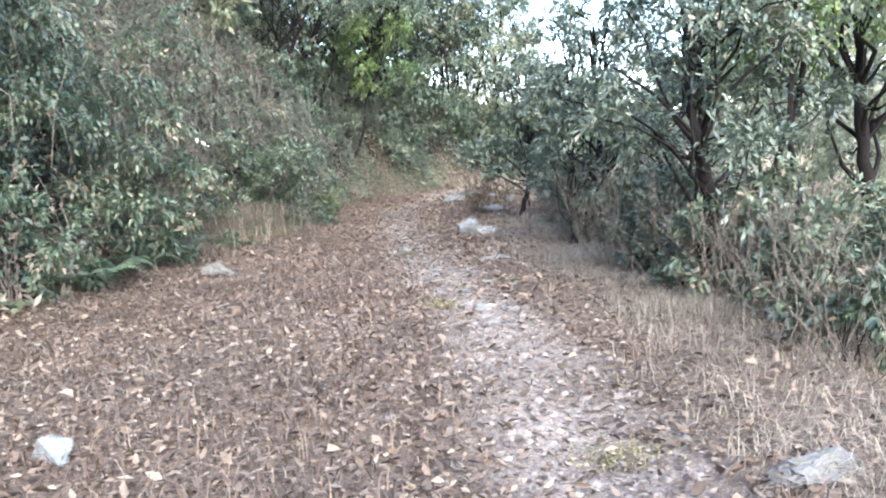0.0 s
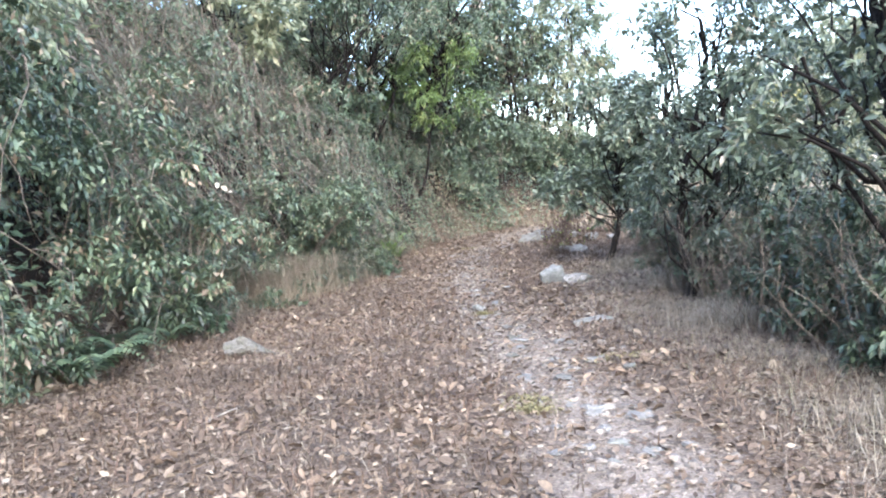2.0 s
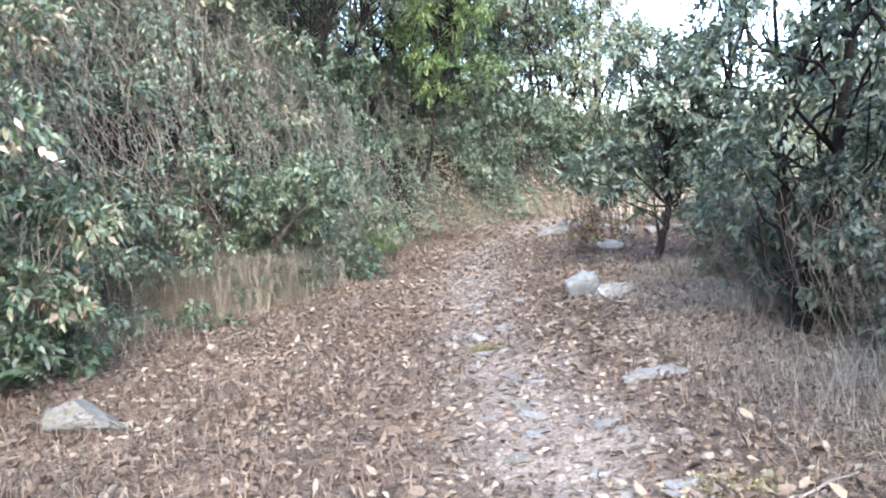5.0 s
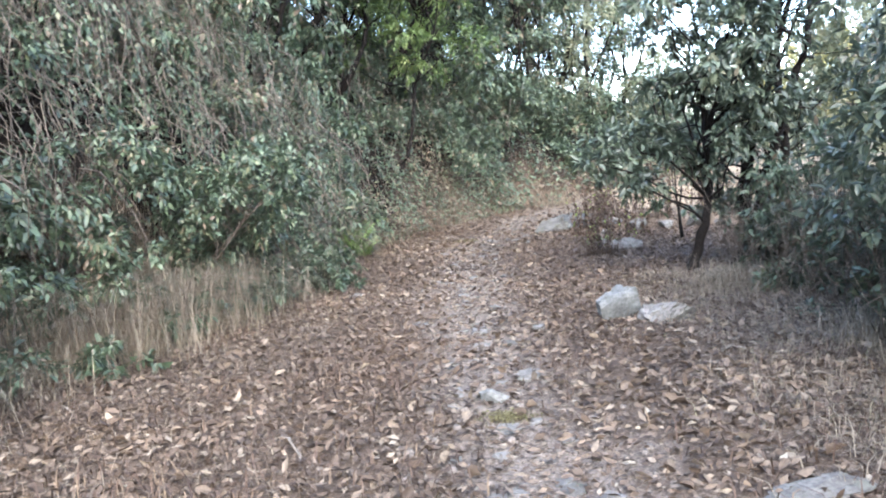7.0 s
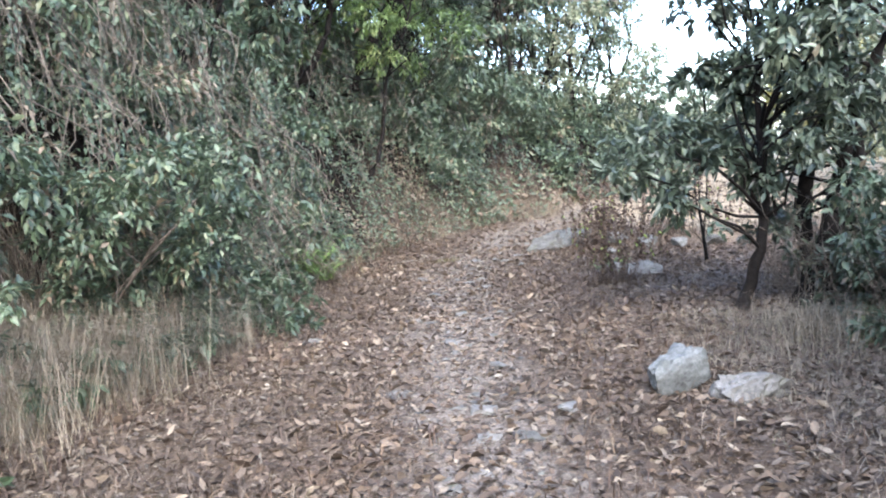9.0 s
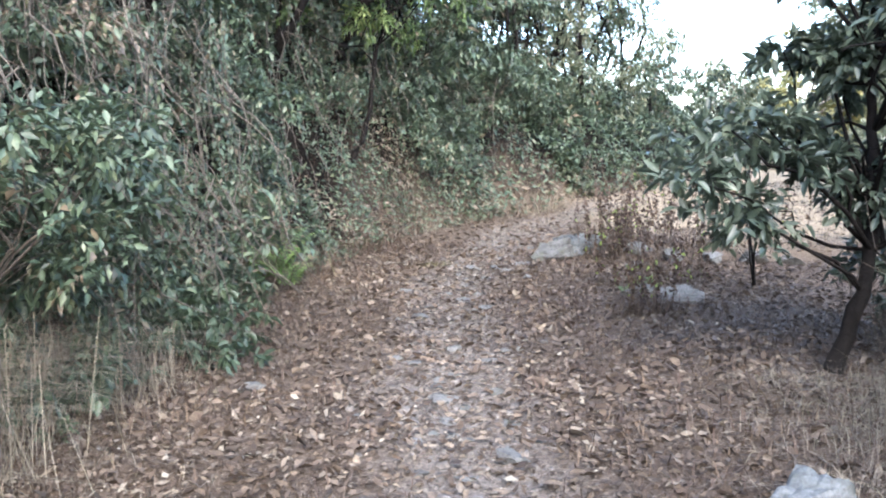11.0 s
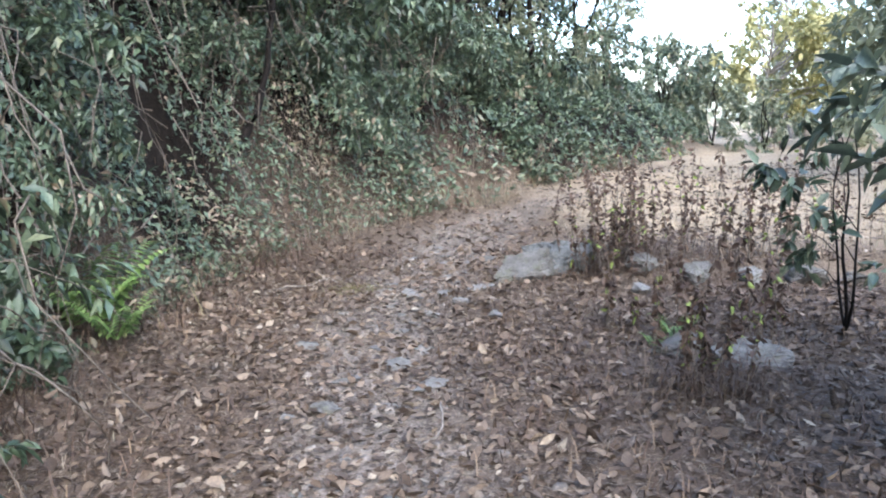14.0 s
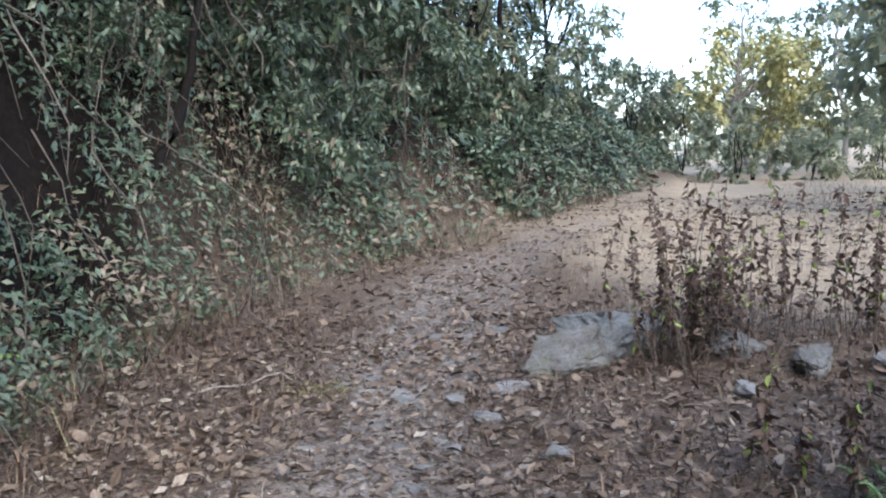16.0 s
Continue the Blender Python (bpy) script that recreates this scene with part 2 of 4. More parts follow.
def leaf_mesh(name, P, D, N, L, W, tone, mat, fold=0.25, droop=0.2, cheap=False):
    """Many folded, drooping leaf blades: base P, direction D, upper side N."""
    n = len(P)
    L = np.broadcast_to(np.asarray(L, float), (n,))[:, None]
    W = np.broadcast_to(np.asarray(W, float), (n,))[:, None]
    f = np.broadcast_to(np.asarray(fold, float), (n,))[:, None]
    D = unit(D)
    S = unit(np.cross(D, N))
    N = np.cross(S, D)
    tip = P + D * L - N * L * droop
    if cheap:
        mid = P + D * L * 0.45 + N * W * f * 0.5
        V = np.stack([P, mid + S * W * 0.5, tip, mid - S * W * 0.5], 1).reshape(-1, 3)
        i = np.arange(n)[:, None] * 4
        T = np.stack([i + [0, 1, 2], i + [0, 2, 3]], 1).reshape(-1, 3)
        return mesh_of(name, V, tris=T, mat=mat, tone=np.repeat(tone, 2))
    a = P + D * L * 0.3 + N * W * f
    b = P + D * L * 0.68 + N * (W * f * 0.8 - L * droop * 0.4)
    V = np.stack([P, a + S * W * 0.5, b + S * W * 0.42, tip, b - S * W * 0.42, a - S * W * 0.5], 1).reshape(-1, 3)
    i = np.arange(n)[:, None] * 6
    Q = np.stack([i + [0, 1, 2, 3], i + [0, 3, 4, 5]], 1).reshape(-1, 4)
    return mesh_of(name, V, quads=Q, mat=mat, tone=np.repeat(tone, 2))


class Tubes:
    """Tapered bent tubes gathered into one mesh."""
    def __init__(self):
        self.v, self.q, self.n = [], [], 0

    def add(self, pts, radii, sides=6):
        pts = np.asarray(pts, float)
        radii = np.broadcast_to(np.asarray(radii, float), (len(pts),))
        tan = unit(np.gradient(pts, axis=0))
        ref = np.where(np.abs(tan[:, 2:3]) > 0.9, np.array([[1.0, 0, 0]]), np.array([[0, 0, 1.0]]))
        u = unit(np.cross(tan, ref))
        w = np.cross(tan, u)
        an = np.arange(sides) / sides * 2 * math.pi
        ring = pts[:, None] + radii[:, None, None] * (u[:, None] * np.cos(an)[None, :, None] + w[:, None] * np.sin(an)[None, :, None])
        k = self.n
        for i in range(len(pts) - 1):
            for j in range(sides):
                self.q.append((k + i * sides + j, k + i * sides + (j + 1) % sides, k + (i + 1) * sides + (j + 1) % sides, k + (i + 1) * sides + j))
        self.v.append(ring.reshape(-1, 3))
        self.n += ring.shape[0] * sides

    def mesh(self, name, mat):
        return mesh_of(name, np.concatenate(self.v), quads=self.q, mat=mat, smooth=True)


def bend(rng, a, b, n=6, wob=0.08, sag=0.0):
    """A wobbling line of points from a to b."""
    a, b = np.asarray(a, float), np.asarray(b, float)
    t = np.linspace(0, 1, n)[:, None]
    p = a + (b - a) * t
    size = np.linalg.norm(b - a) * wob
    for k in (1, 2, 3):
        p += np.sin(math.pi * k * t) * rng.normal(0, 1.3 * size / k, 3)
    p[:, 2] -= sag * (4 * t * (1 - t))[:, 0]
    return p


def clump_leaves(rng, centres, radii, per, flat=0.75, hang=0.5):
    """Leaf bases, directions and upper sides, in loose clumps with gaps."""
    P, D, N = [], [], []
    for c, r, n in zip(centres, radii, per):
        tw = max(5, n // 14)
        td = unit(rng.normal(0, 1, (tw, 3)) * [1, 1, 0.8] + [0, 0, 0.15])
        k = rng.randint(0, tw, n)
        u = rng.uniform(0.25, 1.0, n) ** 0.7
        p = td[k] * u[:, None] * r * [1, 1, flat] + rng.normal(0, 0.09 * r, (n, 3))
        p[:, 2] -= 0.25 * r * u ** 2
        P.append(np.asarray(c) + p)
        D.append(td[k] * 0.8 + rng.normal(0, 0.55, (n, 3)) + [0, 0, -hang])
        N.append(rng.normal(0, 0.45, (n, 3)) + [0, 0, 1] + td[k] * 0.4)
    return np.concatenate(P), np.concatenate(D), np.concatenate(N)


def empty_at(name, x, y, z):
    ob = new(name)
    ob.location = (x, y, z)
    return ob


def part(parent, name, me, kind=""):
    ob = new(name, me)
    ob.parent = parent
    return tagged(ob, kind=kind) if kind else ob


def zland(x, y):
    return float(land(x, y))


# ---- ground ----
def axis_steps(dense_a, dense_b, step, far):
    mid = np.arange(dense_a, dense_b + 1e-6, step)
    out = np.geomspace(1, far, 26)
    return np.concatenate([dense_a - out[::-1] + 0.8, mid, dense_b + out - 0.8])


def build_ground():
    xs, ys = axis_steps(-9.5, 6.0, 0.19, 2500), axis_steps(-1.0, 38.0, 0.22, 2500)
    X, Y = np.meshgrid(xs, ys)
    Z = land(X, Y)
    fx = foot(Y)
    V = np.stack([X, Y, Z], -1).reshape(-1, 3)
    nx = len(xs)
    i = (np.arange(len(ys) - 1)[:, None] * nx + np.arange(nx - 1)[None]).ravel()
    Q = np.stack([i, i + 1, i + nx + 1, i + nx], 1)
    field = ss(22.3, 24.5, Y + 0.6 * waves(X, Y, 21, 1.5)) * ss(0.9, 2.2, X - np.maximum(0, np.interp(Y, TRAIL_Y, TRAIL_X) - 0.6) * 0.6)
    field = np.maximum(field, ss(27, 32, Y) * 0.7) * (1 - ss(-0.5, 0.3, fx - X))
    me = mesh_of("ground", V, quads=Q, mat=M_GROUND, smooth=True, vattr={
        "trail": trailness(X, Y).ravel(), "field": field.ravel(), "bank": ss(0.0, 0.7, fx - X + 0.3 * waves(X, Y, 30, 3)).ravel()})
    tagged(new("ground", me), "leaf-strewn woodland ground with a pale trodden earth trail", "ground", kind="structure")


build_ground()


# ---- bank cover ----
def bank_cover(name, y0, y1, count, length, mat, label, seed, dmax=4.6, thick=0.75, cheap=False):
    rng = np.random.RandomState(seed)
    n = int(count * 1.7)
    y = rng.uniform(y0, y1, n)
    d = rng.uniform(-0.15, dmax, n) + 0.15 * rng.normal(0, 1, n)
    x = foot(y) - d
    e = 0.05
    gx = (land(x + e, y) - land(x - e, y)) / (2 * e)
    gy = (land(x, y + e) - land(x, y - e)) / (2 * e)
    z = land(x, y)
    nor = unit(np.stack([-gx, -gy, np.ones(n)], 1))
    w = waves(x * 1.3 + z * 1.1, y * 1.2, seed + 3, 2.0)
    w2 = waves(x + z, y, seed + 5, 5.5)
    dens = np.clip(0.68 + 0.5 * w + 0.3 * w2, 0.2, 1) * (0.85 + 0.15 * ss(0.1, 1.0, d))
    keep = (rng.uniform(0, 1, n) < dens) & (d > -0.3)
    for hx, hy in HOLLOWS:
        keep &= (((x - hx) / 0.42) ** 2 + ((y - hy) / 0.4) ** 2 > 1) | (d < 0.8)
    x, y, z, nor, w, w2, d = x[keep], y[keep], z[keep], nor[keep], w[keep], w2[keep], d[keep]
    n = len(x)
    off = thick * np.clip(0.35 + 0.55 * w + 0.28 * w2, 0.05, 1.3) * rng.uniform(0.15, 1, n) ** 0.6 * np.clip(0.25 + d * 0.8, 0.1, 1)
    P = np.stack([x, y, z], 1) + nor * off[:, None]
    D = nor * 0.55 + rng.normal(0, 0.65, (n, 3)) + [0.15, -0.1, -0.45]
    N = nor * 0.7 + rng.normal(0, 0.45, (n, 3)) + [0.25, -0.2, 0.7]
    L = length * rng.uniform(0.55, 1.35, n)
    dry = 0.36 * ss(0.1, 0.8, waves(x + z, y, seed + 9, 2.6))
    tone = np.clip(rng.beta(1.6, 2.2, n) * 0.9 + dry + (1 - ss(0, 0.9, d)) * 0.45 * rng.uniform(0, 1, n), 0, 1)
    me = leaf_mesh(name, P, D, N, L, L * rng.uniform(0.36, 0.52, n), tone, mat, 0.18, 0.18, cheap)
    tagged(new(name, me), label, "undergrowth", kind="stuff")


bank_cover("bank_undergrowth", 4, 14, 15000, 0.13, M_SHRUB, "grey-green creepers and shrub leaves covering the steep bank", 41, 4.6, 1.0, True)
bank_cover("bank_undergrowth", 12, 21, 31000, 0.096, M_SHRUB, "dense grey-green hanging creeper leaves over the steep bank", 52, 4.6, 1.25, True)
bank_cover("bank_undergrowth", 20, 29, 43000, 0.082, M_SHRUB, "dense small-leaved green undergrowth covering the steep bank", 63, 4.2, 1.15, True)
bank_cover("bank_undergrowth", 28, 48, 23000, 0.15, M_SHRUB, "hazy green undergrowth on the low far bank", 74, 3.8, 0.8, True)


def hanging_vines():
    rng = np.random.RandomState(5)
    T = Tubes()
    for k in range(1150):
        y = rng.choice([rng.uniform(12, 19), rng.uniform(12, 19), rng.uniform(6, 29)])
        d = rng.uniform(0.2, 2.7)
        x = float(foot(y)) - d
        z = zland(x, y)
        ln = rng.uniform(0.5, 1.8)
        a = np.array([x + rng.uniform(0.6, 1.5), y, z + rng.uniform(0.4, 1.2)])
        b = a + [rng.uniform(0.0, 0.6), rng.normal(0, 0.35), -ln]
        b[2] = max(b[2], zland(b[0], b[1]) + 0.03)
        T.add(bend(rng, a, b, 6, 0.09, -0.1 * ln), np.linspace(0.008, 0.003, 6) * rng.uniform(0.45, 1.2), 3)
    tagged(new("hanging_vines", T.mesh("hanging_vines", M_VINE)), "tangle of thin pale brown vines hanging down the bank", "vines", kind="stuff")


hanging_vines()


def creeper_curtain(y0, y1, count, leaf, seed):
    """Long strings of creeper hanging straight down, leaved along their length."""
    rng = np.random.RandomState(seed)
    T = Tubes()
    P, D = [], []
    for k in range(count):
        y = y0 + (y1 - y0) * rng.uniform(0, 1)
        fold = 0.5 + 0.5 * math.sin(y * 3.1 + 1.7 * math.sin(y * 1.3))
        d = rng.uniform(0.9, 3.3)
        x = float(foot(y)) - d
        if min(math.hypot(x - hx, y - hy) for hx, hy in HOLLOWS) < 0.7:
            continue
        a = np.array([x + 0.45 + 0.75 * fold, y, zland(x, y) + rng.uniform(0.7, 1.2)])
        ln = rng.uniform(0.8, 2.6)
        b = a + [rng.uniform(-0.05, 0.2), rng.normal(0, 0.12), -ln]
        b[2] = max(b[2], zland(b[0], b[1]) + 0.25)
        line = bend(rng, a, b, 8, 0.03)
        line[:, 2] = np.maximum(line[:, 2], land(line[:, 0], line[:, 1]) + 0.12)
        T.add(line, np.linspace(0.006, 0.0025, 8), 3)
        m = int((26 if k % 3 else 6) * ln)
        u = rng.uniform(0, 7, m)
        P.append(np.stack([np.interp(u, np.arange(8), line[:, c]) for c in range(3)], 1) + rng.normal(0, 0.035, (m, 3)))
        D.append(rng.normal(0, 0.55, (m, 3)) + [0.25, -0.2, -0.75])
    P, D = np.concatenate(P), np.concatenate(D)
    n = len(P)
    L = leaf * rng.uniform(0.5, 1.4, n)
    N = rng.normal(0, 0.4, (n, 3)) + [0.6, -0.5, 0.6]
    tagged(new("creeper_stems", T.mesh("creeper_stems", M_VINE)), "thin pale creeper stems hanging straight down the bank", "vines", kind="stuff")
    me = leaf_mesh("creeper_leaves", P, D, N, L, L * 0.5, np.clip(rng.beta(1.8, 2.0, n), 0, 1), M_SHRUB, 0.18, 0.2, True)
    tagged(new("creeper_leaves", me), "grey-green creeper leaves hanging in long strings", "vines", kind="stuff")


creeper_curtain(9, 14, 200, 0.085, 21)
creeper_curtain(13.5, 20.5, 520, 0.075, 22)
creeper_curtain(20, 29, 150, 0.075, 23)


# ---- trees and shrubs ----
def woody(name, x, y, height, spread, clumps, per, leaf, mat, label, category, seed, stems=3, girth=0.05, bark=None, lean=(0, 0), crown_low=0.25, group="", width=0.42, hang=0.5, cheap=False, sink=0.05, lobes=()):
    """A shrub or tree: stems, limbs to each clump and a crown of leaf clumps with gaps."""
    rng = np.random.RandomState(seed)
    ob = empty_at(name, x, y, zland(x, y) - sink)
    T = Tubes()
    lean = np.array([lean[0], lean[1], 0.0])
    tops = []
    for s in range(stems):
        a = np.array([rng.normal(0, girth * 1.2), rng.normal(0, girth * 1.2), 0.0])
        an = rng.uniform(0, 6.28)
        r = spread * rng.uniform(0.05, 0.32)
        b = lean + [math.cos(an) * r, math.sin(an) * r, height * rng.uniform(0.68, 0.9)]
        line = bend(rng, a, b, 9, (0.03 if stems == 1 else 0.055) if girth > 0.05 else 0.04)
        if girth > 0.05:
            fine = np.stack([np.interp(np.linspace(0, 8, 25), np.arange(9), line[:, k]) for k in range(3)], 1)
            fine[1:] += rng.normal(0, girth * 0.16, (24, 3)) * [1, 1, 0.2]
            knots = 1 + 0.22 * np.abs(rng.normal(0, 1, 25)) * (rng.uniform(0, 1, 25) < 0.4)
            T.add(fine, np.linspace(girth, girth * 0.3, 25) * rng.uniform(0.7, 1.1) * knots * (1 + 0.6 * np.exp(-np.arange(25) / 1.2)), 8)
            for _ in range(5):
                j = rng.randint(11, 21)
                q = fine[j] + [rng.normal(0, 0.35), rng.normal(0, 0.35), rng.uniform(-0.1, 0.4)]
                T.add(bend(rng, fine[j], q, 6, 0.12), np.linspace(girth * 0.22, girth * 0.05, 6), 4)
        else:
            T.add(line, np.linspace(girth, girth * 0.3, 9) * rng.uniform(0.75, 1.1) * np.concatenate([[1.35], np.ones(8)]), 4)
        tops.append(line)
    C, R, K = [], [], []
    for c in range(clumps):
        h = crown_low + (1 - crown_low) * (c + rng.uniform(0, 1)) / clumps
        fat = math.sqrt(max(0.12, 1 - ((h - crown_low - (1 - crown_low) * 0.45) / ((1 - crown_low) * 0.62)) ** 2))
        an = rng.uniform(0, 6.28)
        r = spread * fat * rng.uniform(0.3, 1.0) ** 0.6
        p = lean * h + [math.cos(an) * r, math.sin(an) * r, height * h]
        rad = spread * rng.uniform(0.24, 0.46)
        C.append(p), R.append(rad), K.append(int(per * rng.uniform(0.6, 1.4)))
        line = tops[c % stems]
        j = int(np.clip(h * 8 * 0.9, 2, 7))
        T.add(bend(rng, line[j], p, 5, 0.07, -0.05 * r), np.linspace(girth * 0.3, girth * 0.08, 5), 4 if girth > 0.05 else 3)
    for lx, ly, lz, lr in lobes:
        C.append(np.array([lx, ly, lz])), R.append(lr), K.append(per)
        T.add(bend(rng, tops[0][int(np.clip(lz / height * 8, 1, 6))], (lx, ly, lz), 7, 0.08, -0.06), np.linspace(girth * 0.22, girth * 0.06, 7), 4)
    P, D, N = clump_leaves(rng, C, R, K, hang=hang)
    n = len(P)
    L = leaf * rng.uniform(0.6, 1.3, n)
    tone = np.clip(rng.beta(1.7, 2.3, n) + 0.12 * np.repeat(rng.normal(0, 1, len(K)), K), 0, 1)
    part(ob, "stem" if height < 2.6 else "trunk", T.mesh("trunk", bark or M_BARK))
    part(ob, "foliage", leaf_mesh("foliage", P, D, N, L, L * width, tone, mat, 0.2, 0.2, cheap), "stuff")
    tagged(ob, label, category, group)
    return ob


EVG = "dark glossy evergreen tree beside the trail, several dark stems"
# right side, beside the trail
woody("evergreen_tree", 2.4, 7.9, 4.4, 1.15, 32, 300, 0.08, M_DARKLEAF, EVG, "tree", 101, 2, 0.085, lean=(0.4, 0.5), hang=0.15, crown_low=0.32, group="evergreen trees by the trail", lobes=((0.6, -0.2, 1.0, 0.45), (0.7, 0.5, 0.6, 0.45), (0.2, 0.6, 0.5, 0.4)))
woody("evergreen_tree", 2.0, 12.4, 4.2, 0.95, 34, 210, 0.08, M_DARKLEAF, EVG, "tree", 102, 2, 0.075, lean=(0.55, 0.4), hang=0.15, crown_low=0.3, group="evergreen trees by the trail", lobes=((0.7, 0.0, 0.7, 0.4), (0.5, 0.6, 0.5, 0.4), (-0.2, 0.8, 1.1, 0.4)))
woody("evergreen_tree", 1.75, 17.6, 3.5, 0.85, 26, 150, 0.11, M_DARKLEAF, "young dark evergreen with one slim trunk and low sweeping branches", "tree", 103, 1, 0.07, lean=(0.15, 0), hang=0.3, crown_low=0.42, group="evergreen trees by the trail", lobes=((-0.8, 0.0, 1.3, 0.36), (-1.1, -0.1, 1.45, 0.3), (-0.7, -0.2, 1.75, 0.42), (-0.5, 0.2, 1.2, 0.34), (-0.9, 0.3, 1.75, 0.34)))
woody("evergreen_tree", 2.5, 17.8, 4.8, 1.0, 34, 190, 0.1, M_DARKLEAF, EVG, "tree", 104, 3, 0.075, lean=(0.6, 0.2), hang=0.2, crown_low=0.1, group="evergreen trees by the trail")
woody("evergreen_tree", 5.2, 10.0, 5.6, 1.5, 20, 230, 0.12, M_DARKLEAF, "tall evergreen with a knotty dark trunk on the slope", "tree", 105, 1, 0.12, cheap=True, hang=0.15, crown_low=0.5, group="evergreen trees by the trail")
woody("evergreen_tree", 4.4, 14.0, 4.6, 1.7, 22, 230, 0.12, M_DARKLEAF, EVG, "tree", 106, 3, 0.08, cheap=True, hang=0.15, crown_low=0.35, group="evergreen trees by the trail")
woody("sapling", 2.3, 20.8, 1.9, 0.5, 10, 26, 0.12, M_SHRUB, "thin young sapling with broad drooping leaves", "sapling", 107, 3, 0.016, lean=(-0.05, 0), crown_low=0.25)
for i, (x, y, h, s) in enumerate([(3.3, 10.2, 1.6, 0.9), (2.9, 14.4, 1.5, 0.8), (3.6, 6.6, 1.3, 0.8), (3.2, 12.6, 2.0, 1.0), (4.6, 17, 2.4, 1.2), (2.7, 16.2, 1.6, 0.75), (5.8, 11.5, 2.6, 1.5), (4.4, 19.6, 1.9, 0.9), (6.2, 8.0, 3.0, 1.6), (6.6, 15.0, 3.4, 1.7), (6.2, 19.0, 3.0, 1.5), (2.6, 10.9, 1.2, 0.6), (2.5, 13.4, 1.1, 0.6), (2.95, 8.9, 1.3, 0.65), (3.3, 7.5, 1.5, 0.7), (2.8, 9.8, 1.1, 0.55), (5.6, 6.6, 2.8, 1.4), (7.4, 10.5, 3.6, 1.8), (8.0, 13.5, 3.8, 1.8), (7.8, 17.5, 3.6, 1.8)]):
    woody("shrub", x, y, h, s, 14, 190, 0.09, M_SHRUB if x < 4 else M_FARLEAF, "leafy grey-green shrub with thin stems on the slope", "shrub", 120 + i, 5, 0.016, cheap=True, crown_low=0.1, group="shrubs on the slope")
BRUSH_Y, BRUSH_X = [3, 5.2, 7.2, 9.8, 11.9, 14.2, 16, 17.6, 19.5], [2.5, 2.25, 2.2, 2.0, 1.95, 1.95, 2.1, 2.1, 2.6]
rb = np.random.RandomState(64)
for i in range(46):
    y = 5.9 + 12.6 * (i + rb.uniform(0, 1)) / 46
    x = float(np.interp(y, BRUSH_Y, BRUSH_X)) + 0.35 + (rb.uniform(0, 0.35) if i % 2 else rb.uniform(0.5, 1.5))
    h = rb.uniform(0.55, 1.0) + 0.35 * (x - 2.3)
    woody("brush_shrub", x, y, h, h * 0.5, 10, 120, 0.085, (M_DARKLEAF, M_SHRUB, M_SHRUB)[i % 3], "tangled low grey-green shrub with thin bare twigs on the verge", "shrub", 900 + i, 7, 0.008, bark=M_VINE, crown_low=0.06, group="brush along the verge", cheap=True, hang=0.25)


def bare_twigs():
    """Dry leafless twigs standing in the brush."""
    rng = np.random.RandomState(66)
    T = Tubes()
    for _ in range(800):
        y = rng.uniform(4.5, 19.5)
        x = float(np.interp(y, BRUSH_Y, BRUSH_X)) + abs(rng.normal(0.1, 0.55))
        h = rng.uniform(0.25, 1.3)
        a = np.array([x, y, zland(x, y) - 0.02])
        line = bend(rng, a, a + [rng.normal(-0.05, 0.35) * h, rng.normal(0, 0.35) * h, h], 6, 0.06)
        T.add(line, np.linspace(0.005, 0.0018, 6), 3)
        for _k in range(2):
            j = rng.randint(2, 5)
            T.add(bend(rng, line[j], line[j] + rng.normal(0, 0.2, 3) * h + [0, 0, 0.2 * h], 4, 0.08), np.linspace(0.003, 0.0012, 4), 3)
    tagged(new("bare_twigs", T.mesh("bare_twigs", M_VINE)), "thin dry leafless twigs standing in the brush", "twigs", kind="stuff")


bare_twigs()
woody("shrub", 2.75, 5.3, 0.75, 0.5, 8, 90, 0.09, M_SHRUB, "low fresh green shrub with reddish twigs", "shrub", 131, 5, 0.01, crown_low=0.2)
woody("light_green_tree", 4.3, 9.6, 5.2, 1.15, 20, 260, 0.085, M_BRIGHT, "tree with light yellow-green sunlit leaves", "tree", 133, 2, 0.05, lean=(-0.1, -0.3), crown_low=0.58)

# left side, on and before the bank
BS = "grey-green shrub overhanging the foot of the bank"
for i, (x, y, h, s, k) in enumerate([(-5.2, 8.6, 3.0, 1.3, 22), (-4.9, 10.8, 2.4, 1.1, 18), (-4.3, 11.9, 1.7, 0.7, 12), (-5.7, 13.4, 2.4, 1.1, 16), (-5.3, 6.0, 3.2, 1.4, 18), (-4.9, 15.4, 2.2, 1.0, 16), (-4.2, 17.4, 2.0, 0.8, 14),
                                     (-4.6, 18.6, 2.6, 1.1, 14), (-6.2, 15.5, 3.0, 1.3, 14)]):
    woody("bank_shrub", x, y, h, s, k, 270, 0.095, M_SHRUB, BS, "shrub", 140 + i, 6, 0.018, bark=M_VINE, crown_low=0.18, group="shrubs on the bank", lean=(0.45, -0.1), cheap=True)
for i, (x, y, h, s) in enumerate([(-4.6, 12.6, 1.2, 0.6), (-4.4, 13.8, 1.1, 0.65), (-4.2, 14.9, 1.3, 0.6), (-3.9, 16.3, 1.0, 0.55), (-3.7, 17.2, 0.9, 0.5), (-3.6, 18.3, 1.0, 0.55), (-3.5, 19.4, 0.8, 0.5), (-4.5, 9.4, 1.0, 0.6), (-4.5, 8.2, 1.2, 0.7)]):
    woody("bank_shrub", x, y, h, s, 11, 190, 0.08, M_SHRUB, "low twiggy shrub at the foot of the bank", "shrub", 270 + i, 7, 0.009, bark=M_VINE, crown_low=0.08, group="shrubs on the bank", cheap=True)
